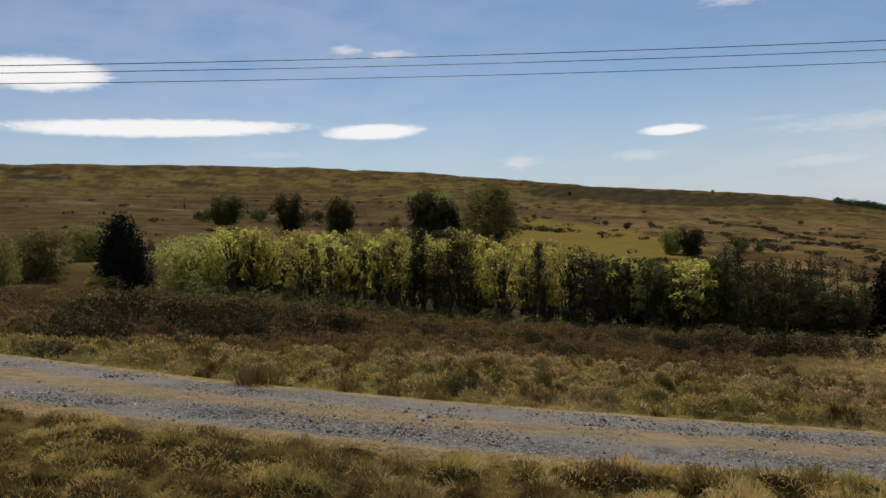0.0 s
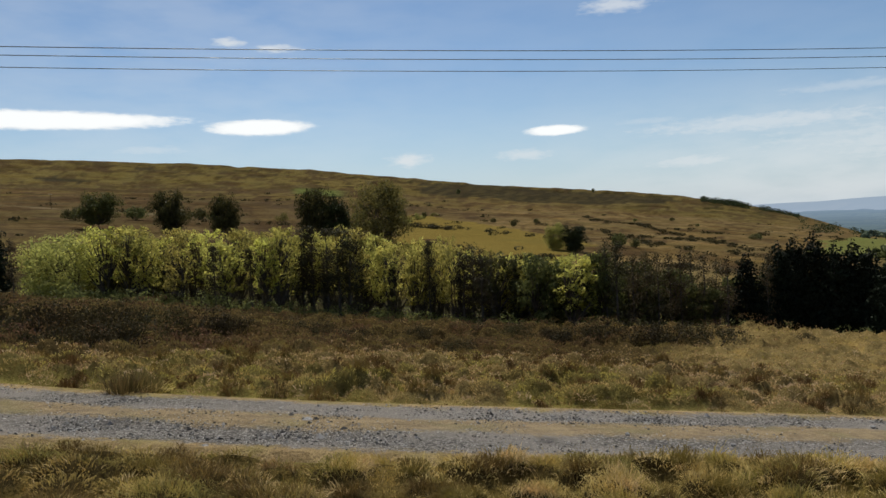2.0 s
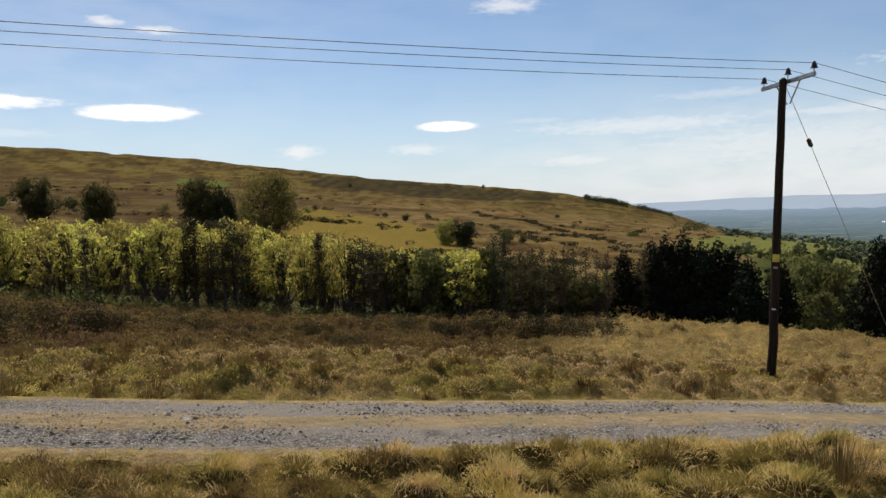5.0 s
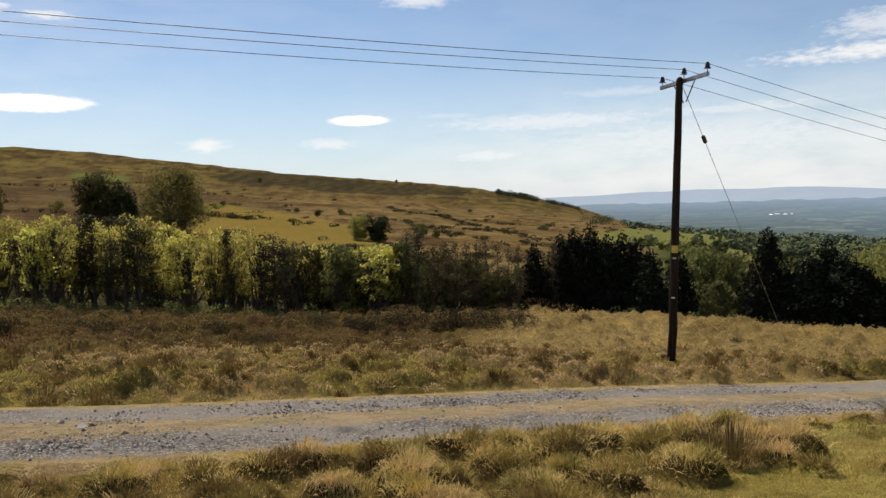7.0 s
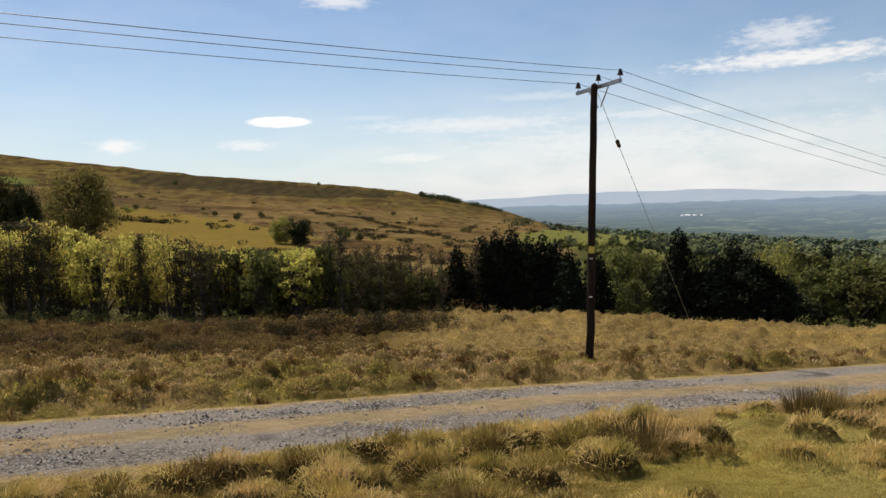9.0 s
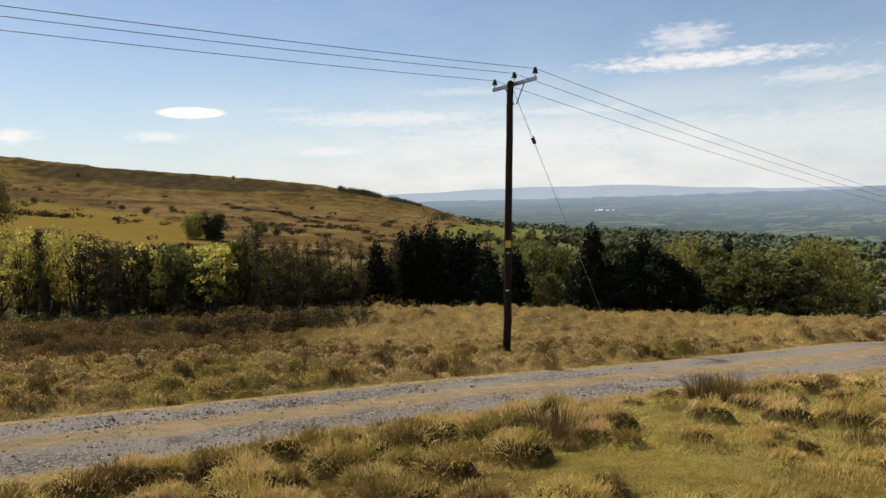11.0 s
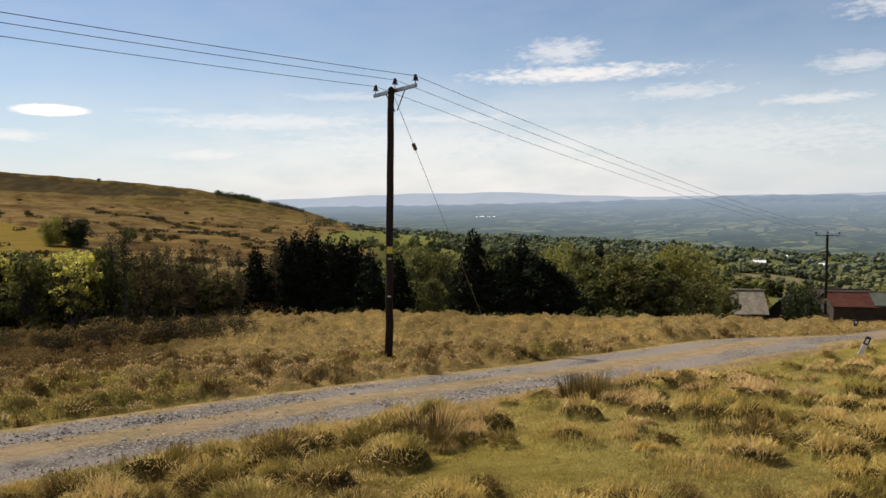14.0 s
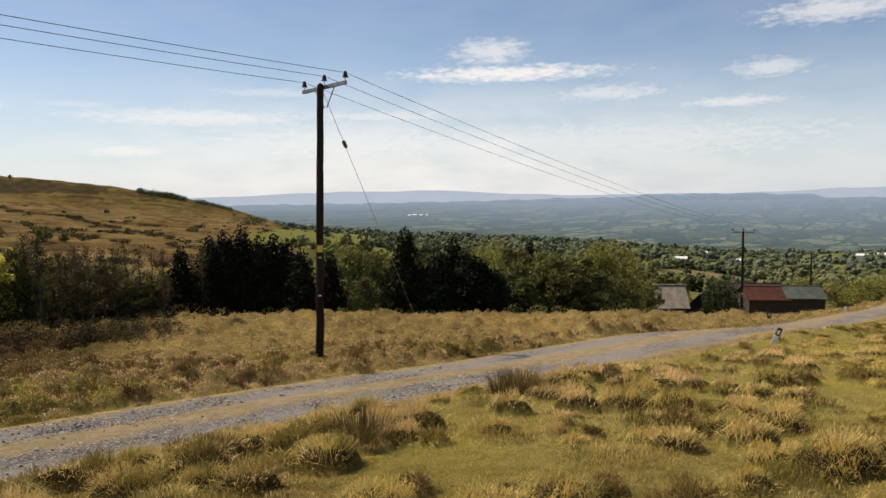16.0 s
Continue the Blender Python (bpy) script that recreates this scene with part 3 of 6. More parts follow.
def mounds(x, y, owner=False):
    """Hummocks under the tussocks; with owner also how far out on its hummock each place lies, which way, and a number for the hummock."""
    x, y = np.asarray(x, dtype=float), np.asarray(y, dtype=float)
    h = np.zeros_like(x)
    near = np.hypot(x, y) < 52
    xs, ys = x[near], y[near]
    i0, j0 = np.floor(xs / CELL), np.floor(ys / CELL)
    best = np.zeros_like(xs)
    own = np.zeros((4, *xs.shape))
    own[3] = hashed(i0, j0, 21)
    for di in (-1, 0, 1):
        for dj in (-1, 0, 1):
            cx, cy, rad, tall = tuft_of(i0 + di, j0 + dj)
            d2 = ((xs - cx) ** 2 + (ys - cy) ** 2) / np.maximum(rad, 1e-3) ** 2
            rise = 0.85 * tall * np.sqrt(np.clip(1 - (d2 / 0.85) ** 1.4, 0, 1))
            if owner:
                won = rise > best
                for k, v in enumerate((xs - cx, ys - cy, np.sqrt(np.minimum(d2, 1.0)), hashed(i0 + di, j0 + dj, 21))):
                    own[k] = np.where(won, v, own[k])
            best = np.maximum(best, rise)
    wide_cell = 1.05
    i0, j0 = np.floor(xs / wide_cell), np.floor(ys / wide_cell)
    big = np.zeros_like(xs)
    g = road_gap(xs, ys)
    zone = step(np.abs(g), 2.4, 3.2) * np.where(g > 0, 1.0, 0.35 * (1 - 0.7 * step(xs, 8, 14))) * np.where((g > 6) & heath(xs, ys), 2.4, 1.0)
    for di in (-1, 0, 1):
        for dj in (-1, 0, 1):
            i, j = i0 + di, j0 + dj
            cx, cy = (i + 0.1 + 0.8 * hashed(i, j, 5)) * wide_cell, (j + 0.1 + 0.8 * hashed(i, j, 6)) * wide_cell
            rad, tall = 0.38 + 0.30 * hashed(i, j, 7), 0.30 * hashed(i, j, 8) ** 1.6
            d2 = ((xs - cx) ** 2 + (ys - cy) ** 2) / rad**2
            big = np.maximum(big, tall * np.sqrt(np.clip(1 - d2, 0, 1)))
    h[near] = best + big * zone * step(np.hypot(xs, ys), 4.0, 6.0)
    if owner:
        every = np.zeros((4, *x.shape))
        every[:, near] = own
        return h, every
    return h


def ground_z(x, y):
    """Ground with its hummocks, and with the track's bed cut in."""
    z = land(x, y) + mounds(x, y)
    g = np.abs(road_gap(x, y))
    near_side = np.asarray(road_gap(x, y)) < 0
    on = np.clip((np.where(near_side, 2.45, 2.95) - g) / np.where(near_side, 0.4, 0.8), 0, 1) * (np.asarray(x) > -26)
    return z * (1 - on) + (land(x, y, False) - 0.06) * on


def put(az, r):
    x, y = polar(az, r)
    return float(x), float(y), height(float(x), float(y))


def mixc(a, b, f):
    f = np.asarray(f)[..., None]
    return a * (1 - f) + b * f


def step(v, lo, hi):
    t = np.clip((v - lo) / (hi - lo), 0, 1)
    return t * t * (3 - 2 * t)


def inside(corners, x, y):
    """True inside a polygon on the plan."""
    hit = np.zeros(np.shape(x), dtype=bool)
    for (x0, y0), (x1, y1) in zip(corners, corners[1:] + corners[:1]):
        hit ^= ((y0 > y) != (y1 > y)) & (x < (x1 - x0) * (y - y0) / ((y1 - y0) or 1e-9) + x0)
    return hit


PASTURE = [(109, 440), (120, 406), (133, 390), (126, 325), (127, 278), (114, 212), (99, 196), (72, 150), (50, 146), (36, 160), (57, 259), (84, 351)]
GREEN_FIELD = [(453, 428), (600, 490), (483, 353), (326, 220), (262, 205), (225, 232), (300, 300)]
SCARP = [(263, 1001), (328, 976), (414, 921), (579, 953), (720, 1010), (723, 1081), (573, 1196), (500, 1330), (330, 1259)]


def parcels(x, y, size=84.0):
    """Fields of the lower farmland: a number for each field, and the distance to its hedge."""
    u, v = (x * 0.94 + y * 0.34) / size, (y * 0.94 - x * 0.34) / (size * 0.8)
    i0, j0 = np.floor(u), np.floor(v)
    d1, d2, lot = np.full(np.shape(x), 9.0), np.full(np.shape(x), 9.0), np.zeros(np.shape(x))
    for di in (-1, 0, 1):
        for dj in (-1, 0, 1):
            i, j = i0 + di, j0 + dj
            d = np.hypot(u - i - 0.1 - 0.8 * hashed(i, j, 11), v - j - 0.1 - 0.8 * hashed(i, j, 12))
            closer = d < d1
            d2 = np.where(closer, d1, np.minimum(d2, d))
            lot = np.where(closer, hashed(i, j, 13), lot)
            d1 = np.where(closer, d, d1)
    return lot, (d2 - d1) * size * 0.5


def land_cover(x, y):
    r = np.hypot(x, y)
    az = np.degrees(np.arctan2(-x, y))
    w1, w2, w3 = wave(x, y, 60, 7), wave(x, y, 210, 8), wave(x, y, 17, 9)
    col = np.zeros((*r.shape, 3)) + np.array((0.31, 0.262, 0.085))
    col = mixc(col, np.array((0.37, 0.315, 0.08)), 0.7 * step(wave(x, y, 6, 3), -0.1, 0.6) * (r < 40))
    gap = road_gap(x, y)
    col = mixc(col, np.array((0.36, 0.265, 0.115)), 0.9 * step(gap, 2.0, 2.6) * (1 - step(r, 50, 60)))
    col = mixc(col, np.array((0.26, 0.225, 0.062)), 0.8 * step(greenness(x, y, az, gap), 0.0, 0.6) * (gap > 2.0) * (1 - step(r, 26, 34)))
    col = mixc(col, np.array((0.15, 0.105, 0.036)), 0.9 * (1 - step(x, 3, 7)) * (road_gap(x, y) < -2.0))
    # heather bank beyond the tussocks
    bank = step(r + 3 * w3, 19, 23) * step(az + 4 * w3, -38, -30) * (1 - step(r, 75, 110))
    col = mixc(col, np.array((0.10, 0.072, 0.032)), bank)
    wood = step(r, 44, 50) * (1 - step(r, 75, 95)) * step(az, -100, -95) * (1 - step(az, 14, 18))
    col = mixc(col, np.array((0.05, 0.045, 0.025)), wood)
    # brown moor, drier to the right
    moor = step(r, 80, 110)
    col = mixc(col, np.array((0.135, 0.098, 0.050)), moor)
    dry = step(-az + 6 * w2, 10, 26) * (1 - step(-az + 3 * w1, 50, 56)) * moor
    col = mixc(col, np.array((0.235, 0.168, 0.078)), dry * (0.45 + 0.5 * step(w1, -0.4, 0.5)))
    col = mixc(col, np.array((0.155, 0.105, 0.055)), moor * step(az + 2 * w1, 2, 8) * step(r, 420, 520) * (1 - step(r, 880, 960)) * 0.8)
    col = mixc(col, np.array((0.105, 0.070, 0.040)), 0.6 * moor * step(w3 + 0.7 * wave(x, y, 42, 53) - 0.4 * w2, 0.25, 0.85))
    # the pasture below the old tip, and a green field towards the farmland
    bent_x, bent_y = x + 3 * w3, y + 5 * wave(x, y, 30, 27)
    field = 1.0 * inside(PASTURE, bent_x, bent_y)
    col = mixc(col, np.array((0.215, 0.158, 0.044)), field)
    field2 = 1.0 * inside(GREEN_FIELD, bent_x, bent_y)
    col = mixc(col, np.array((0.165, 0.175, 0.058)), field2)
    even = np.maximum(field, field2)
    # hillside under the ridge
    hill = step(r + 40 * w1, 900, 1000) * step(az, -46, -40)
    col = mixc(col, np.array((0.160, 0.124, 0.050)), hill)
    col = mixc(col, np.array((0.055, 0.046, 0.024)), hill * step(w1 + 0.6 * w2 + 0.5 * w3, 0.15, 0.5) * step(r, 1000, 1100))
    bands = wave(r + 45 * w1, az * 3.0, 230, 28) + 0.5 * w1 + 0.3 * w3
    col = mixc(col, np.array((0.085, 0.060, 0.040)), 0.55 * moor * step(bands, 0.0, 0.5) * step(az, -16, -9) * step(r, 230, 300) * (1 - field))
    col = mixc(col, np.array((0.185, 0.145, 0.056)), 0.8 * moor * step(-bands, 0.15, 0.5) * step(az, -34, -12) * step(r, 500, 700) * (1 - field))
    lie_u, lie_v = az * 19.2, r / 4.5  # patches stretched away from the eye, to look even from the camera
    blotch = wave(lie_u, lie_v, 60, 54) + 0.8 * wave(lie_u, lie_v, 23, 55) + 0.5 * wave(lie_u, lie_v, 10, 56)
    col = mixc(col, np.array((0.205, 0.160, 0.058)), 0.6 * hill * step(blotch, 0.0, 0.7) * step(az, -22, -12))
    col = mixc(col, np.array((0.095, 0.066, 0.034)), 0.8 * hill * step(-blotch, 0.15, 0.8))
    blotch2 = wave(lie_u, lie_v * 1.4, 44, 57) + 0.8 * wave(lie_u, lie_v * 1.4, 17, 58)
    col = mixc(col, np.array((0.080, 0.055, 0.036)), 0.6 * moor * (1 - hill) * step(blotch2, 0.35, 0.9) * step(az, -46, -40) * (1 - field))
    path = np.exp(-(((r - 395 - 9 * (az - 10) - 12 * w1) / 9.0) ** 2)) * step(az, 3, 5)
    col = mixc(col, np.array((0.27, 0.215, 0.14)), 0.75 * path)
    terrace = wave(r * 1.0 + 14 * w2, az * 2.0, 70, 12)
    col = mixc(col, np.array((0.12, 0.115, 0.04)), 0.2 * moor * step(terrace, 0.25, 0.55) * step(az, -46, -40))
    col = mixc(col, np.array((0.09, 0.058, 0.034)), 0.6 * moor * step(wave(x, y, 95, 18) + 0.6 * w3, 0.5, 0.75) * step(az, -46, -40) * (1 - field))
    patch = step(az, -9, -7.5) * (1 - step(az, -5, -4)) * step(r, 860, 890) * (1 - step(r, 980, 1000))
    col = mixc(col, np.array((0.15, 0.19, 0.06)), 0.8 * patch)
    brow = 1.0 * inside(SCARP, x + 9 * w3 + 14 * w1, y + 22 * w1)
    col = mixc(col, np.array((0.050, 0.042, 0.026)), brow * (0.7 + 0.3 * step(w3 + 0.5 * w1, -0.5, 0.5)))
    heap = np.exp(-(((az + 15.4) / 1.5) ** 2) - (((r - 213) / 10) ** 2))
    col = mixc(col, np.array((0.10, 0.065, 0.035)), step(heap, 0.25, 0.5))
    for ca, cr, wa, wr in ((12.2, 1075, 1.7, 42), (10.9, 1050, 0.9, 22), (22.6, 1130, 2.0, 45), (24.0, 1290, 2.2, 50), (19.0, 1330, 1.0, 25), (6.5, 1300, 1.2, 22)):
        crag = np.exp(-(((az - ca) / wa) ** 2) - (((r - cr) / wr) ** 2)) + 0.25 * w3
        col = mixc(col, np.array((0.055, 0.05, 0.034)), 0.9 * step(crag, 0.35, 0.6) * hill)
    # green farmland falling to the plain
    farm = step(-az + 1.5 * w2, 47, 50) * step(r, 95, 130) * (1 - field2)
    lot, hedge = parcels(x, y)
    crop = mixc(np.zeros((*r.shape, 3)) + np.array((0.080, 0.092, 0.034)), np.array((0.165, 0.17, 0.062)), step(lot, 0.3, 0.7))
    crop = mixc(crop, np.array((0.21, 0.175, 0.10)), 1.0 * (lot > 0.92))
    col = mixc(col, mixc(crop, np.array((0.06, 0.07, 0.028)), 1 - step(hedge, 2, 5)), farm)
    return col, 1 - 0.75 * np.maximum(np.maximum(even, farm), 0.8 * brow)


def build_ground():
    az = np.concatenate([np.arange(-180, -100, 4.0), np.arange(-100, 35, 0.3), np.arange(35, 180, 4.0)])
    r = np.concatenate([[0.02, 0.6], np.geomspace(1.2, 3.5, 12)[:-1], np.geomspace(3.5, 52, 290), np.geomspace(53, 4900, 160)])
    A, R = np.meshgrid(np.radians(az), r, indexing="ij")
    x, y = -np.sin(A) * R, np.cos(A) * R
    z = ground_z(x, y)
    n, k = A.shape
    idx = np.arange(n * k).reshape(n, k)
    nxt = np.roll(idx, -1, axis=0)
    faces = np.stack([idx[:, :-1], idx[:, 1:], nxt[:, 1:], nxt[:, :-1]], -1).reshape(-1, 4)[:, ::-1]
    me = raw_mesh("ground", np.stack([x, y, z], -1), faces, M_GROUND, True)
    col = np.ones((n * k, 4), dtype=np.float32)
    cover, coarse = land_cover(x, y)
    # brown thatch on the hummocks, darkened to paint in the shade on their sides
    tops = mounds(x, y)
    near_bank = 1.0 * (road_gap(x, y) < 0)
    cover = mixc(cover, np.array((0.105, 0.074, 0.030)), 0.45 * (1 - near_bank) * step(tops, 0.05, 0.14))
    cover = mixc(cover, np.array((0.052, 0.038, 0.017)), 0.9 * near_bank * step(tops, 0.04, 0.11))
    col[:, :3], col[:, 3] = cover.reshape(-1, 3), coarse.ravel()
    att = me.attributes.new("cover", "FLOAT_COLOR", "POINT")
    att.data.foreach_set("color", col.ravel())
    return tagged(new("ground", me), "rough hillside of dry grass, moor and distant farmland", "ground", kind="structure")


def build_road():
    xs = np.concatenate([np.arange(-25.5, 30, 0.2), np.arange(30, 128, 1.0)])
    us = np.linspace(-1.0, 1.0, 25)
    ys = road_y(xs)
    d = np.gradient(ys, xs)
    nx, ny = -d / np.sqrt(1 + d * d), 1 / np.sqrt(1 + d * d)
    X = xs[:, None] + nx[:, None] * us[None] * ROAD_HALF
    Y = ys[:, None] + ny[:, None] * us[None] * ROAD_HALF
    rut = np.exp(-((np.abs(us) - 0.5) / 0.2) ** 2)
    Z = land(X, Y, False) + 0.02 - 0.03 * rut[None] + 0.008 * wave(X, Y, 0.9, 11) * rut[None] - 0.10 * step(np.abs(us), 0.92, 1.0)[None]
    n, k = X.shape
    idx = np.arange(n * k).reshape(n, k)
    faces = np.stack([idx[:-1, :-1], idx[1:, :-1], idx[1:, 1:], idx[:-1, 1:]], -1).reshape(-1, 4)
    me = raw_mesh("road", np.stack([X, Y, Z], -1), faces, M_ROAD, True)
    uv = me.uv_layers.new(name="UVMap")
    U = np.stack([np.broadcast_to(us[None], X.shape), np.broadcast_to(xs[:, None], X.shape)], -1).reshape(-1, 2)
    loops = np.empty(len(me.loops), dtype=np.int32)
    me.loops.foreach_get("vertex_index", loops)
    uv.data.foreach_set("uv", U[loops].astype(np.float32).ravel())
    return tagged(new("road", me), "rutted grey gravel track with a dry grass centre strip", "track", kind="structure")


build_ground()
build_road()

# ---- far plain and hills behind the land ----


def far_sheet(name, az0, az1, r0, r1, foot, top, material, label, seed, rise=0.0):
    """A strip of far country: from distance r0 up to r1, its crest at elevation top(az) degrees."""
    az = np.arange(az0, az1, 0.25)
    t = np.linspace(0, 1, 60 if rise else 24)
    A, T = np.meshgrid(az, t, indexing="ij")
    R = r0 + (r1 - r0) * T
    x, y = polar(A, R)
    z0 = EYE + r0 * np.tan(np.radians(np.interp(A, LOW, foot)))
    z1 = EYE + r1 * np.tan(np.radians(top(A)))
    if rise:
        d0, d1 = z0 - EYE, z1 - EYE
        slant = (d0 / r0) * (1 - T) ** 1.3 + (d1 / r1) * (1 - (1 - T) ** 1.3)
        z = EYE + R * slant + 2.2 * wave(x, y, 300, seed) * T + 5.0 * wave(x, y, 900, seed + 1) * T
    else:
        z = z0 + (z1 - z0) * T + (z1 - z0) * 0.04 * wave(x, y, 420, seed) * T
    n, k = A.shape
    idx = np.arange(n * k).reshape(n, k)
    faces = np.stack([idx[:-1, :-1], idx[1:, :-1], idx[1:, 1:], idx[:-1, 1:]], -1).reshape(-1, 4)
    me = raw_mesh(name, np.stack([x, y, z], -1), faces, material, True)
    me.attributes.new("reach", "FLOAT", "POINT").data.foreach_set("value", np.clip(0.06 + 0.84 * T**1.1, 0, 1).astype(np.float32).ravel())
    return tagged(new(name, me), label, "distance", kind="structure")


# blue haze is mixed into all three sets of colours
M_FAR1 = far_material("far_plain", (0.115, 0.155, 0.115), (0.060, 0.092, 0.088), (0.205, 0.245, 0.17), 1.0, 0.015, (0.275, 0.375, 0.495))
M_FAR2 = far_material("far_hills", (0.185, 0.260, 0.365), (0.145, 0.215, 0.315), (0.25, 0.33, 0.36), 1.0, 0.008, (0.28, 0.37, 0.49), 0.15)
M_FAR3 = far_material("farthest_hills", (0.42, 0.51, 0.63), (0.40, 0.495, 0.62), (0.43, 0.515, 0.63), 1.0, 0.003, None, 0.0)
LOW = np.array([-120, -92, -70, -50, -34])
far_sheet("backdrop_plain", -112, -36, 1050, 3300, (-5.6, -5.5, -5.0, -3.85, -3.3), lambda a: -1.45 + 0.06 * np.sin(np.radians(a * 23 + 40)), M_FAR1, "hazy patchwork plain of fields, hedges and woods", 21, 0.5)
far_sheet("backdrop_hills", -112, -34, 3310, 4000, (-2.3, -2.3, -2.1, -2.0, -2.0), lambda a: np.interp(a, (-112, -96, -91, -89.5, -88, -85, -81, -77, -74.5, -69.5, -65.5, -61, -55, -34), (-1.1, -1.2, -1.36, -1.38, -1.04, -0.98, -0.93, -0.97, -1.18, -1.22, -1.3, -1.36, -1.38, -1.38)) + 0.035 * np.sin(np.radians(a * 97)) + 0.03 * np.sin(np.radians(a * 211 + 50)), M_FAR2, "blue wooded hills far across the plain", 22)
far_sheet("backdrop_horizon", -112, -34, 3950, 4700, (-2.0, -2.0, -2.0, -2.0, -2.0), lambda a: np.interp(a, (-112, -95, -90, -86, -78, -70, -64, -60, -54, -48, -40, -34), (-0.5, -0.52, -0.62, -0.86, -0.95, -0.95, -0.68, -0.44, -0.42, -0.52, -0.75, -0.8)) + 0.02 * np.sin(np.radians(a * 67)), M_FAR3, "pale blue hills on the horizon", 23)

# ---- plants ----


def leaf_quads(rng, centres, size, up=0.3, out=None, bias=1.3):
    """Small crossed leaf faces at the given centres, freely turned, or turned mostly outwards."""
    n = len(centres)
    a = rng.normal(size=(n, 3))
    a[:, 2] *= 1 - up
    if out is not None:
        facing = out * bias + rng.normal(size=(n, 3)) * 0.6
        a = np.cross(facing, a)
    a /= np.linalg.norm(a, axis=1)[:, None]
    b = np.cross(a, rng.normal(size=(n, 3)) if out is None else facing)
    b /= np.linalg.norm(b, axis=1)[:, None]
    s = size * rng.uniform(0.6, 1.4, n)[:, None]
    w = 0.55 * s
    v = np.stack([centres - a * s * 0.5, centres + b * w * 0.5, centres + a * s * 0.5, centres - b * w * 0.5], 1)
    f = np.arange(4 * n).reshape(n, 4)
    return v.reshape(-1, 3), f


def blob_points(rng, n, centre, radii, hollow=0.45):
    d = rng.normal(size=(n, 3))
    d /= np.linalg.norm(d, axis=1)[:, None]
    k = rng.uniform(hollow, 1.0, n)[:, None] ** 0.6
    return np.asarray(centre) + d * k * np.asarray(radii)


def leafy_tree(name, label, material, height_m, width, rng, leaves=2600, clumps=26, base=0.25, leaf=0.22, lean=0.0, trunks=1, puff=(0.12, 0.22), bias=0.9, core=0):
    """Broadleaf: tapered trunk, limbs to every clump, crown of loose leaves."""
    tree = thing(name, Matrix(), label, "tree")
    strands, pts, outs = [], [], []
    for k in range(trunks):
        ox, oy = (rng.uniform(-0.25, 0.25, 2) * width * (trunks > 1))
        top = np.array((ox + rng.normal() * width * 0.06 + lean, oy + rng.normal() * width * 0.06, height_m * rng.uniform(0.72, 0.88)))
        foot = np.array((ox * 0.4, oy * 0.4, -0.3))
        mids = [foot + (top - foot) * t + np.array((*(rng.normal(size=2) * width * 0.025), 0)) * (t > 0) for t in np.linspace(0, 1, 6)]
        strands.append((mids, np.linspace(0.009 * height_m + 0.02, 0.015, 6)))
    for i in range(clumps):
        t = rng.uniform(base, 1.0)
        spread = width * 0.5 * math.sqrt(max(0.05, 1 - (2.0 * abs(t - 0.5 - base * 0.35)) ** 2.2))
        a = rng.uniform(0, 2 * math.pi)
        q = math.sqrt(rng.uniform(0.05, 1.0))
        c = np.array((math.cos(a) * spread * q + lean * t, math.sin(a) * spread * q, height_m * (t * 0.92)))
        size = width * rng.uniform(*puff)
        cloud = blob_points(rng, leaves // clumps, c, (size, size, size * 0.8), 0.3)
        pts.append(cloud)
        outs.append((cloud - c) / size + np.array((0, 0, 0.15)))
        if i % 2 and clumps > 60:
            continue
        stem = strands[i % trunks][0]
        s = stem[int(min(4, max(1, t * 5 - 1)))]
        strands.append(([s, (s + c) / 2 + rng.normal(size=3) * 0.08, c], (0.008 * height_m, 0.006 * height_m, 0.01)))
    part("trunk", tubes("trunk", strands, M_BARK, 5), None, tree)
    pts = np.concatenate(pts)
    v, f = leaf_quads(rng, pts, leaf, 0.3, np.concatenate(outs), bias)
    if core:
        mid = np.array((lean * 0.5, 0, height_m * 0.55))
        w, g = leaf_quads(rng, mid + (pts[:: max(1, len(pts) // core)] - mid) * 0.7, leaf * 3.2, 0.3)
        v, f = np.concatenate([v, w]), np.concatenate([f, g + len(v)])
    part("crown", raw_mesh("crown", v, f, material), None, tree)
    return tree


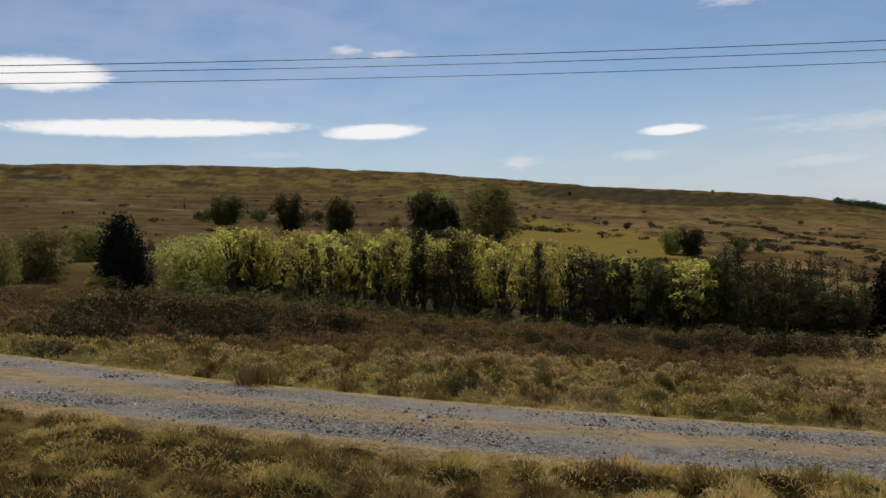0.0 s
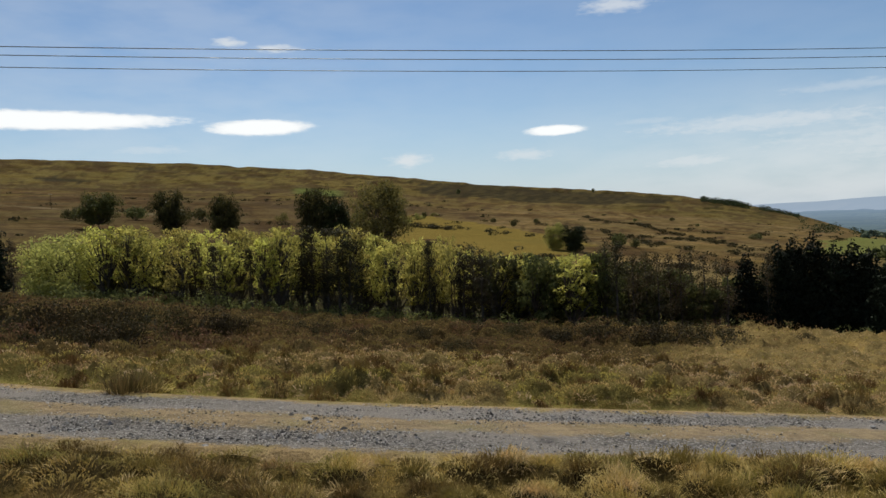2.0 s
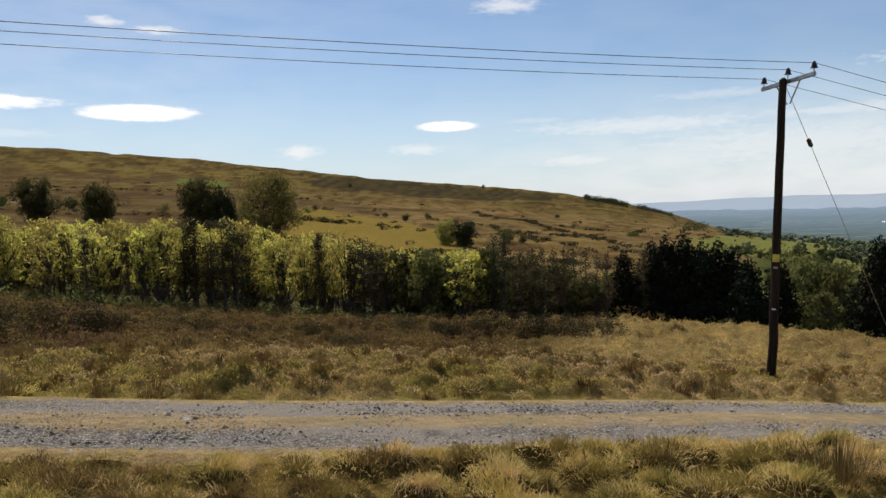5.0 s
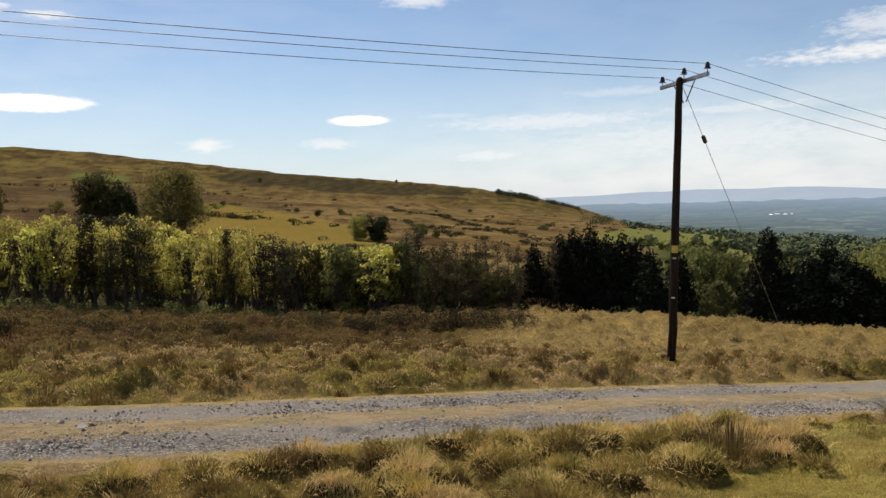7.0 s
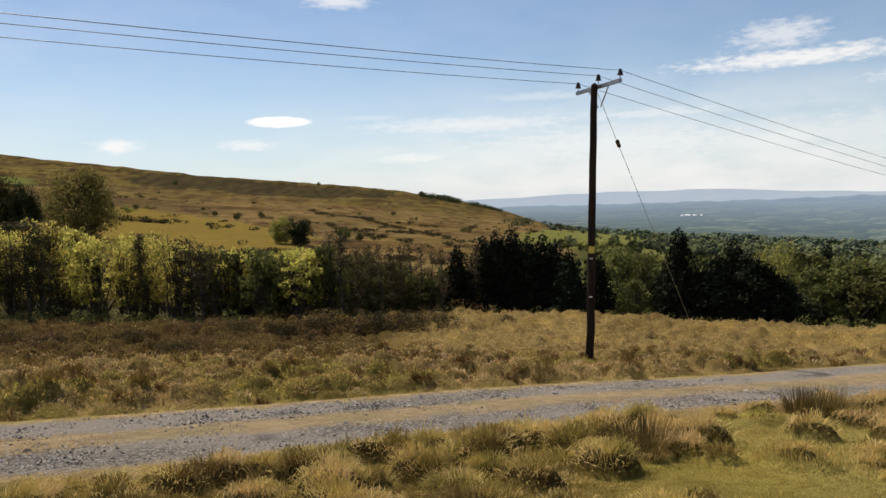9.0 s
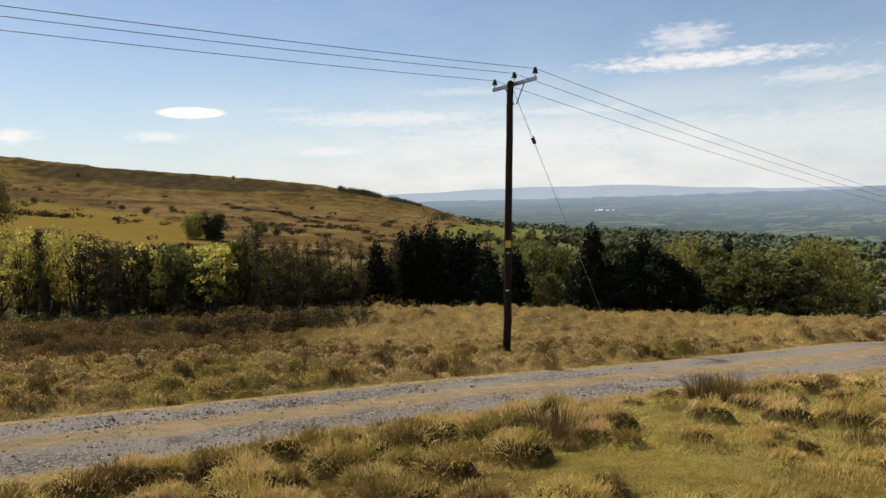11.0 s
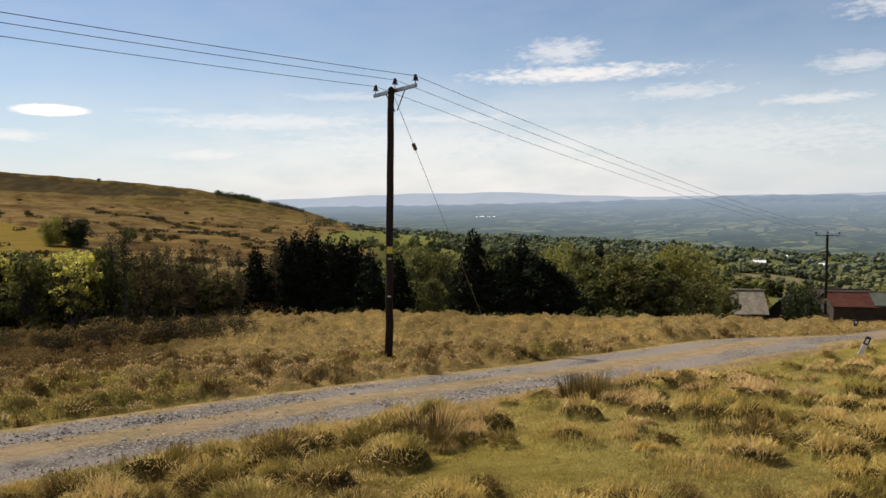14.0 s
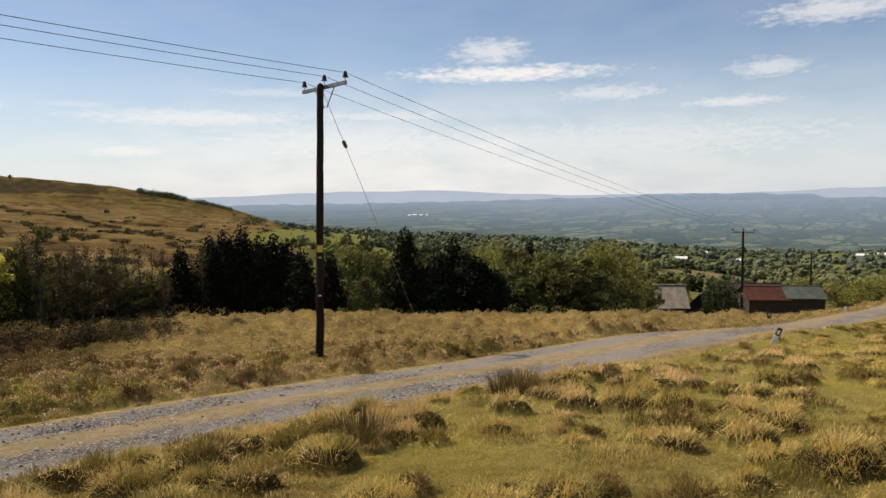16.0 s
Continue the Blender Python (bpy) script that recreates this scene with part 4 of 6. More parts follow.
def conifer_tree(name, label, material, height_m, width, rng, leaves=5800, base=0.02, power=0.72, leaf=0.27, shoulder=0.62):
    """Dense dark cone of sprays with a lumpy, uneven outline."""
    tree = thing(name, Matrix(), label, "tree")
    stem = [(rng.normal() * 0.05 * t, rng.normal() * 0.05 * t, -0.3 + (height_m + 0.1) * t) for t in np.linspace(0, 1, 6)]
    t = base + (1 - base) * (1 - np.sqrt(rng.uniform(0, 1, leaves)))
    a = rng.uniform(0, 2 * math.pi, leaves)
    p1, p2, p3 = rng.uniform(0, 6, 3)
    lumps = 1 + 0.16 * np.sin(3 * a + p1 + 9 * t) + 0.14 * np.sin(5 * a + p2 - 17 * t) + 0.12 * np.sin(31 * t + p3 + 2 * a)
    edge_r = width * 0.5 * (np.minimum(1.0, ((1 - t) / shoulder) ** power) * (0.86 + 0.14 * np.sin(3.1 * t)) + 0.02) * lumps
    q = rng.uniform(0.3, 1.0, leaves) ** 0.45
    pts = np.stack([np.cos(a) * edge_r * q, np.sin(a) * edge_r * q, height_m * t * 0.97 + rng.normal(size=leaves) * 0.12 + 0.1 * edge_r * q], 1)
    pts[:, 2] = np.clip(pts[:, 2], 0.05, height_m * 1.02)
    deep = slice(0, leaves // 9)
    heart = pts[deep] * np.array((0.62, 0.62, 0.93))
    part("trunk", tubes("trunk", [(stem, np.linspace(0.02 * height_m + 0.03, 0.015, 6))], M_BARK, 7), None, tree)
    v, f = leaf_quads(rng, pts, leaf, 0.0)
    w, g = leaf_quads(rng, heart, 0.19 * width, 0.0)  # dense inner sprays
    part("crown", raw_mesh("crown", np.concatenate([v, w]), np.concatenate([f, g + len(v)]), material), None, tree)
    return tree


def pine_tree(name, label, material, height_m, width, rng, leaves=1500, base=0.4):
    """Bare-stemmed plantation pine with a thin ragged head."""
    tree = thing(name, Matrix(), label, "tree")
    stem = [(rng.normal() * 0.07 * t, rng.normal() * 0.07 * t, -0.3 + (height_m + 0.1) * t) for t in np.linspace(0, 1, 7)]
    strands = [(stem, np.linspace(0.013 * height_m + 0.03, 0.015, 7))]
    pts = []
    for i in range(34):
        t = rng.uniform(0.12, 1.0)
        a = rng.uniform(0, 2 * math.pi)
        leafy = t > base
        reach = width * 0.5 * (1.15 - t) ** 0.6 * rng.uniform(0.5, 1.15)
        z = height_m * t * 0.96
        tip = (math.cos(a) * reach, math.sin(a) * reach, z + reach * rng.uniform(0.0, 0.5))
        strands.append(([(0, 0, z), tip], (0.018, 0.005)))
        n = int(leaves / 26) if leafy else int(leaves / 120)
        along = rng.uniform(0.25, 1.05, n)[:, None]
        pts.append(np.array((0, 0, z)) + (np.array(tip) - np.array((0, 0, z))) * along + rng.normal(size=(n, 3)) * np.array((0.2, 0.2, 0.16)))
    part("trunk", tubes("trunk", strands, M_BARK, 5), None, tree)
    v, f = leaf_quads(rng, np.concatenate(pts), 0.15, 0.0)
    part("crown", raw_mesh("crown", v, f, material), None, tree)
    return tree


def bush(name, label, material, size, tall, rng, leaves=1400, leaf=0.09, clumps=16, category="bush"):
    """Low mound of leaf clumps on short stems."""
    plant = thing(name, Matrix(), label, category)
    pts, strands, outs = [], [], []
    for i in range(clumps):
        a, q = rng.uniform(0, 2 * math.pi), math.sqrt(rng.uniform(0, 1)) * 0.42 * size
        z = tall * rng.uniform(0.25, 0.8) * (1 - 0.5 * (q / (0.5 * size)) ** 2)
        c = np.array((math.cos(a) * q, math.sin(a) * q, z))
        s = size * rng.uniform(0.12, 0.24)
        cloud = blob_points(rng, leaves // clumps, c, (s, s, min(s, tall * 0.35)), 0.5)
        pts.append(cloud)
        outs.append((cloud - c) / s + np.array((0, 0, 0.2)))
        strands.append(([(c[0] * 0.2, c[1] * 0.2, -0.1), tuple(c)], (0.025, 0.008)))
    part("branchwork", tubes("branchwork", strands, M_BARK, 4), None, plant)
    v, f = leaf_quads(rng, np.concatenate(pts), leaf, 0.1, np.concatenate(outs), 1.1)
    v[:, 2] = np.maximum(v[:, 2], 0.0)
    part("foliage", raw_mesh("foliage", v, f, material), None, plant)
    return plant


def plant_at(model, az, r, top, wide, group=""):
    """Set a copy of a model so that it stands on the ground at az, r, reaching elevation top (degrees), wide metres across."""
    x, y, z = put(az, r)
    tall = EYE + r * math.tan(radians(top)) - z
    base_h, base_w = model["size"]
    m = pose(x, y, z - 0.05, 0, 0, (az * 37.0) % 360)
    ob = copy_thing(model["ob"], m) if model["used"] else model["ob"]
    model["used"] = True
    ob.matrix_basis = m
    ob.scale = (wide / base_w, wide / base_w, tall / base_h)
    if group:
        ob["group"] = group
    return ob


def model(ob, h, w):
    return {"ob": ob, "size": (h, w), "used": False}


def drop_unused(*families):
    for family in families:
        for one in family:
            if not one["used"]:
                for o in (*one["ob"].children_recursive, one["ob"]):
                    bpy.data.objects.remove(o)


R = np.random.default_rng(5)
SPRING = [model(leafy_tree("young_tree", "young broadleaf tree with bright yellow-green spring leaves", M_SPRING, 6.0, 2.4, R, 1950, 70, 0.34, 0.17, trunks=2, puff=(0.08, 0.17), bias=0.45), 6.0, 2.4) for _ in range(6)]
PALE = [model(leafy_tree("willow_tree", "pale green willow in fresh leaf", M_PALE, 5.0, 4.0, R, 5600, 70, 0.05, 0.19, trunks=3), 5.0, 4.0) for _ in range(2)]
LEAFY = [model(leafy_tree("broadleaf_tree", "mid-green broadleaf tree among the plantation", M_LEAF, 6.0, 3.4, R, 2800, 44, 0.08, 0.28, trunks=2), 6.0, 3.4) for _ in range(3)]
OLIVE = [model(leafy_tree("rounded_tree", "large rounded tree with olive-green leaves", M_OLIVE, 7.0, 7.0, R, 10000, 90, 0.06, 0.24, trunks=3, core=150), 7.0, 7.0) for _ in range(2)]
PINES = [model(pine_tree("plantation_pine", "thin dark pine with a bare stem", M_PINE, 7.0, 2.2, R, 1900, 0.32), 7.0, 2.5) for _ in range(5)]
THIN = [model(pine_tree("thin_pine", "sparse brownish pine with a thin bare stem", M_THIN, 7.0, 2.2, R, 900, 0.25), 7.0, 2.5) for _ in range(3)]
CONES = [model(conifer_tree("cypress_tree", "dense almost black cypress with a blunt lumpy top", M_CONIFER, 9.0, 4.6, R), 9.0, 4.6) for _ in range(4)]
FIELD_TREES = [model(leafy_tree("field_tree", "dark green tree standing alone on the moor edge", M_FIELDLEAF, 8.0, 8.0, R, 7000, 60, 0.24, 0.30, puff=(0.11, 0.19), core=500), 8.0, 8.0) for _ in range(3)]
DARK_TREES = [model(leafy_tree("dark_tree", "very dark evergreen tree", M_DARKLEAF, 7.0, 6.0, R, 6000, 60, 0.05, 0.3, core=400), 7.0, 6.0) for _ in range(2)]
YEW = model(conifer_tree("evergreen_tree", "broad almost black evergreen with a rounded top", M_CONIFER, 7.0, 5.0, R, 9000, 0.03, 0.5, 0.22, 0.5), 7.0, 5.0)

# the plantation, from its left end to its right: (model, azimuth, distance, top elevation, width)
R = np.random.default_rng(11)


def canopy(az):
    """Elevation of the plantation's top."""
    return float(np.interp(az, [-42, -40, -37.7, -35.6, -32.5, -31.2, -29.6, -26.8, -21.3, -19, -16.6, -12.7, -10.9, -2.6, 1, 4.7, 8.6, 12.2, 14.5], [-4.0, -3.8, -4.4, -3.7, -3.7, -4.3, -3.2, -3.5, -3.3, -2.8, -1.8, -1.7, -0.5, -0.3, -0.35, -0.45, 0.6, 0.85, 0.3]))


for az in np.arange(13.6, 6.0, -1.3):
    plant_at(PALE[int(R.integers(2))], az, 60 + R.uniform(-3, 8), canopy(az) - R.uniform(0.1, 1.4), R.uniform(4.5, 6.0), "plantation trees")
for k, az in enumerate(np.arange(10.0, -23.5, -0.56)):
    plant_at(SPRING[int(R.integers(6))], az + R.uniform(-0.4, 0.4), (57, 61, 66)[k % 3] + R.uniform(-2, 2), canopy(az) - R.uniform(-0.25, 1.2), R.uniform(2.2, 3.4), "plantation trees")
for az, top, wide in ((-3.0, -1.6, 2.0), (-4.6, -0.75, 2.8), (-5.4, -0.65, 2.6), (-6.6, -0.9, 2.4), (-7.5, -0.95, 3.0), (-8.4, -0.9, 3.0), (-9.2, -1.3, 2.6), (2.2, -1.8, 1.8), (-0.6, -2.2, 1.6), (-14.9, -2.3, 1.7), (-17.7, -3.2, 2.6), (-18.5, -2.7, 3.0), (-19.2, -3.1, 2.6),
                      (-12.0, -3.9, 1.5), (-22.0, -4.0, 1.5), (-29.3, -2.85, 2.6), (-30.1, -3.1, 2.4)):
    plant_at(PINES[int(R.integers(5))], az, 54 + R.uniform(-2, 3), top, wide, "plantation pines")
for az, top, wide in ((-31.4, -4.0, 2.2), (-32.4, -3.75, 2.4), (-33.3, -3.9, 2.4), (-34.2, -4.1, 2.2), (-35.0, -4.0, 2.4), (-35.8, -3.8, 2.6), (-36.7, -4.1, 2.4), (-37.6, -4.5, 2.2), (-38.4, -4.5, 2.2), (-41.2, -4.2, 2.0), (-20.0, -3.5, 2.0), (-24.2, -3.9, 2.0), (3.6, -1.3, 2.2), (5.0, -1.4, 2.2), (-1.8, -1.5, 2.0)):
    plant_at(THIN[int(R.integers(3))], az, 56 + R.uniform(-2, 3), top, wide, "plantation pines")
for az in (-20.6, -22.4, -23.6, -24.8, -25.8, -26.8, -27.7, -29.0, -31.4):
    plant_at(SPRING[int(R.integers(6))] if az in (-22.4, -25.8, -26.8, -27.7) else LEAFY[int(R.integers(3))], az, 55 + R.uniform(-2, 4), canopy(az) - R.uniform(0.0, 0.7), R.uniform(2.8, 3.8), "plantation trees")
undergrowth = []
for _ in range(480):
    az, r = R.uniform(-77, 15), R.choice((R.uniform(56, 68), R.uniform(51.5, 56)))
    x, y = polar(az, r)
    undergrowth.append((x, y, R.uniform(1.0, 2.2), R.uniform(0.6, 1.7)))
for az in (-23.0, -26.2, -28.2, -30.0, -31.8, -33.0, -34.2, -35.4, -36.4, -37.6, -38.8, -40.6):
    plant_at(LEAFY[int(R.integers(3))], az, 57 + R.uniform(-2, 4), canopy(az) - R.uniform(1.2, 2.4), R.uniform(2.6, 3.8), "plantation trees")
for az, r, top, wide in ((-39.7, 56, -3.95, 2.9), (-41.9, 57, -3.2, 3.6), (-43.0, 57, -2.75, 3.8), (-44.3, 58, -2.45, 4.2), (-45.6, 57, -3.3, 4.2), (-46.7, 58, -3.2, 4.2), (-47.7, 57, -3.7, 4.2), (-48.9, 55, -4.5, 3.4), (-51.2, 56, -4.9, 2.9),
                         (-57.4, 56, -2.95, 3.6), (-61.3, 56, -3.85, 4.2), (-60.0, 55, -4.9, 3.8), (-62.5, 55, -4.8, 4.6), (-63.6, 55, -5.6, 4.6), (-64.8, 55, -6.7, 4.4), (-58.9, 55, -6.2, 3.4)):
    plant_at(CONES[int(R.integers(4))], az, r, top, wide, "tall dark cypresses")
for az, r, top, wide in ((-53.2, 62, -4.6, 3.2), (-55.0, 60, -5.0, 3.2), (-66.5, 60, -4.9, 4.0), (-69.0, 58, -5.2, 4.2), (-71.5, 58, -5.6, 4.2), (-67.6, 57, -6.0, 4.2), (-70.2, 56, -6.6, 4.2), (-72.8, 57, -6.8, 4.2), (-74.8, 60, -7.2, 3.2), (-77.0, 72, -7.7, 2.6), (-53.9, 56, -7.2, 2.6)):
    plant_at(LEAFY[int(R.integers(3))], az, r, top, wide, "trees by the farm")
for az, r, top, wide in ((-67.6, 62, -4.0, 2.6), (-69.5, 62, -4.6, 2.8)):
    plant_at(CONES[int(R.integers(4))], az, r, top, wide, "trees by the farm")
plant_at(OLIVE[0], -73.7, 66, -4.7, 7.4)
plant_at(OLIVE[1], -64.0, 75, -4.6, 6.0)
for az, r, top, wide in ((9.9, 205, 2.6, 11.5), (5.0, 168, 2.65, 8.2), (1.05, 162, 2.25, 7.0)):
    plant_at(FIELD_TREES[int(R.integers(3))], az, r, top, wide, "trees on the moor edge")
plant_at(YEW, 17.65, 56, 1.9, 3.6)
plant_at(THIN[0], 15.7, 54, -0.4, 1.3, "plantation pines")
plant_at(SPRING[1], 18.6, 53, -3.0, 1.6, "plantation trees")
plant_at(SPRING[2], 19.6, 54, -2.9, 1.4, "plantation trees")
plant_at(DARK_TREES[0], -7.6, 172, 1.7, 7.0)
plant_at(FIELD_TREES[1], -6.0, 174, 2.45, 9.5, "trees on the moor edge")
plant_at(OLIVE[0], -11.2, 205, 2.65, 18.0)
plant_at(OLIVE[1], -25.5, 216, -1.45, 7.0)
plant_at(DARK_TREES[1], -27.0, 214, -1.55, 8.0)

# ---- the overhead line ----


def insulator(name, parent, x, y, z):
    """Pin insulator: stacked porcelain sheds on a steel pin."""
    bm = bmesh.new()
    for i, (rad, h, zz) in enumerate(((0.075, 0.05, 0.16), (0.095, 0.05, 0.11), (0.06, 0.08, 0.21))):
        bmesh.ops.create_cone(bm, cap_ends=True, segments=12, radius1=rad, radius2=rad * 0.55, depth=h, matrix=Matrix.Translation((x, y, z + zz)))
    ins = part(name, bm, M_PORCELAIN, parent, "dark brown porcelain pin insulator")
    pin = tubes("pin", [([(x, y, z - 0.05), (x, y, z + 0.14)], (0.014, 0.014))], M_GALV)
    part("pin", pin, None, ins)
    return ins


def power_pole(x, y, tall, lean, arm_turn, arm, detail=True, lean_x=0.0, arm_tilt=0.0):
    z = height(x, y)
    pole = thing("power_pole", pose(x, y, z, lean_x, lean, 0), "creosoted wooden power pole with a steel crossarm and three insulators", "power pole", "power line")
    n = 12
    rng = np.random.default_rng(int(abs(x) * 10))
    pts = [(rng.normal() * 0.008, rng.normal() * 0.008, -0.4 + (tall + 0.4) * t) for t in np.linspace(0, 1, n)]
    part("shaft", tubes("shaft", [(pts, np.linspace(0.122, 0.092, n)), ([(0, 0, tall - 0.02), (0, 0, tall + 0.05)], (0.092, 0.04))], M_POLE, 14), None, pole)
    turn = pose(0, 0, 0, 0, 0, arm_turn) @ Matrix.Translation((0, 0, tall)) @ Matrix.Rotation(radians(arm_tilt), 4, "Y") @ Matrix.Translation((0, 0, -tall))
    bm = bmesh.new()
    box(bm, (arm, 0.075, 0.10), turn @ Matrix.Translation((0, 0.125, tall - 0.05)), 0.006)
    part("crossarm", bm, M_GALV, pole, "galvanised steel crossarm")
    for s in (-1, 1):
        a, b = turn @ Vector((s * 0.42, 0.15, tall - 0.07)), turn @ Vector((s * 0.05, 0.15, tall - 0.62))
        part("brace", tubes("brace", [([a, b], (0.018, 0.018))], M_GALV), None, pole)
    tops = []
    for s in (-0.47, 0.0, 0.47):
        p = turn @ Vector((s * arm, 0.14, tall + 0.01))
        insulator("insulator", pole, p.x, p.y, p.z + (0.0 if s else 0.04))
        tops.append((p.x, p.y, p.z + (0.21 if s else 0.25)))
    if detail:
        for zz, size, material, label in ((3.35, (0.17, 0.20), M_YELLOW, "yellow warning plate"), (3.10, (0.10, 0.05), M_GALV, "small metal number plate"), (2.0, (0.10, 0.035), M_WHITE, "small white plate")):
            bm = bmesh.new()
            toward = Vector((-x, -y, 0)).normalized() * 0.118
            box(bm, (size[0], 0.012, size[1]), Matrix.Translation((toward.x, toward.y, zz)) @ pose(0, 0, 0, 0, 0, math.degrees(math.atan2(toward.y, toward.x)) + 90), 0.003)
            part("plate", bm, material, pole, label)
    base = pole.matrix_basis
    return pole, [base @ Vector(p) for p in tops]


def span(a, b, sag, name="wire"):
    pts = [a.lerp(b, t) - Vector((0, 0, sag * 4 * t * (1 - t))) for t in np.linspace(0, 1, 40)]
    return tagged(new("overhead_wire", tubes("overhead_wire", [(pts, [0.0072] * 40)], M_WIRE, 5)), "thin bare overhead conductor strung between poles", "wire", "overhead wires")


P1, T1 = power_pole(15.53, 12.86, 7.96, 1.3, -100.0, 1.85, lean_x=1.5, arm_tilt=-4.5)
P2, T2 = power_pole(67.0, 7.2, 8.9, 0.0, -86.0, 1.85)
P3, T3 = power_pole(110.0, 3.0, 8.05, 0.0, -86.0, 1.85, False)
P0, T0 = power_pole(-34.0, 12.9, 5.03 - height(-34.0, 12.9), 0.0, -90.0, 1.85, False, arm_tilt=9.0)
fx, fy = polar(12.9, 400.0)
power_pole(float(fx), float(fy), 7.6, 0.0, 20.0, 1.6, False)
for a, b, sag in ((T1, T0, 0.55), (T1, T2, 0.4), (T2, T3, 0.7)):
    for p, q in zip(a, b):
        span(p, q, sag)


# steel stay from the pole down to its ground anchor


def ground_at(az, el, r0=3.0, r1=1500.0):
    """The first ground seen from the eye at azimuth az and elevation el."""
    r = np.geomspace(r0, r1, 3000)
    x, y = polar(az, r)
    z = land(x, y)
    below = EYE + r * math.tan(radians(el)) <= z
    i = int(np.argmax(below)) if below.any() else len(r) - 1
    return float(x[i]), float(y[i]), float(z[i])


anchor = Vector(ground_at(-59.24, -13.22))
stay_top = Vector((15.77, 12.59, height(15.53, 12.86) + 7.72))
stay = thing("stay_wire", Matrix.Translation(anchor), "thin steel stay wire with a dark insulator, anchored in the grass", "stay wire")
rel = stay_top - anchor
mid_at = rel * 0.875
part("cable", tubes("cable", [([(0, 0, -0.1), tuple(rel)], (0.008, 0.008))], M_GALV, 5), None, stay)
bm = bmesh.new()
lie = rel.to_track_quat("Z", "Y").to_matrix().to_4x4()
bmesh.ops.create_cone(bm, cap_ends=True, segments=10, radius1=0.06, radius2=0.06, depth=0.20, matrix=Matrix.Translation(mid_at) @ lie)
for s in (-0.1, 0.1):
    bmesh.ops.create_uvsphere(bm, u_segments=10, v_segments=6, radius=0.062, matrix=Matrix.Translation(mid_at + rel.normalized() * s) @ lie)
part("stay_insulator", bm, M_PORCELAIN, stay, "dark stay insulator")
part("anchor_rod", tubes("anchor_rod", [([tuple(-rel.normalized() * 0.2), tuple(rel.normalized() * 0.9)], (0.018, 0.018))], M_GALV, 6), None, stay)

# ---- marker posts ----


def marker_post(az, el, tall, wide, lean, label, low, high, r=0.0):
    x, y, z = put(az, r) if r else ground_at(az, el)
    post = thing("marker_post", pose(x, y, z, 0, lean, az), label, "marker post", "road marker posts")
    bm = bmesh.new()
    box(bm, (wide, wide * 0.7, tall * 0.62 + 0.25), Matrix.Translation((0, 0, tall * 0.31 - 0.125)), wide * 0.08)
    part("post_body", bm, low, post)
    bm = bmesh.new()
    box(bm, (wide * 1.02, wide * 0.72, tall * 0.38), Matrix.Translation((0, 0, tall * 0.81)), wide * 0.08)
    cap = part("post_head", bm, high, post)
    bm = bmesh.new()
    box(bm, (wide * 0.5, 0.012, tall * 0.2), Matrix.Translation((0, -wide * 0.37, tall * 0.80)), 0.003)
    part("reflector", bm, M_WHITE, cap, "pale reflector plate")
    return post


marker_post(-86.32, -12.35, 0.50, 0.10, 22.0, "leaning white marker post with a black head beside the track", M_WHITE, M_BLACK)
marker_post(-85.87, -10.62, 0.62, 0.20, 0.0, "short black marker post with a pale band beside the track", M_BLACK, M_BLACK)
marker_post(-90.86, -9.15, 0.3, 0.10, -3.0, "short white marker post at the far bend", M_WHITE, M_WHITE, 37.0)

# ---- farm sheds ----


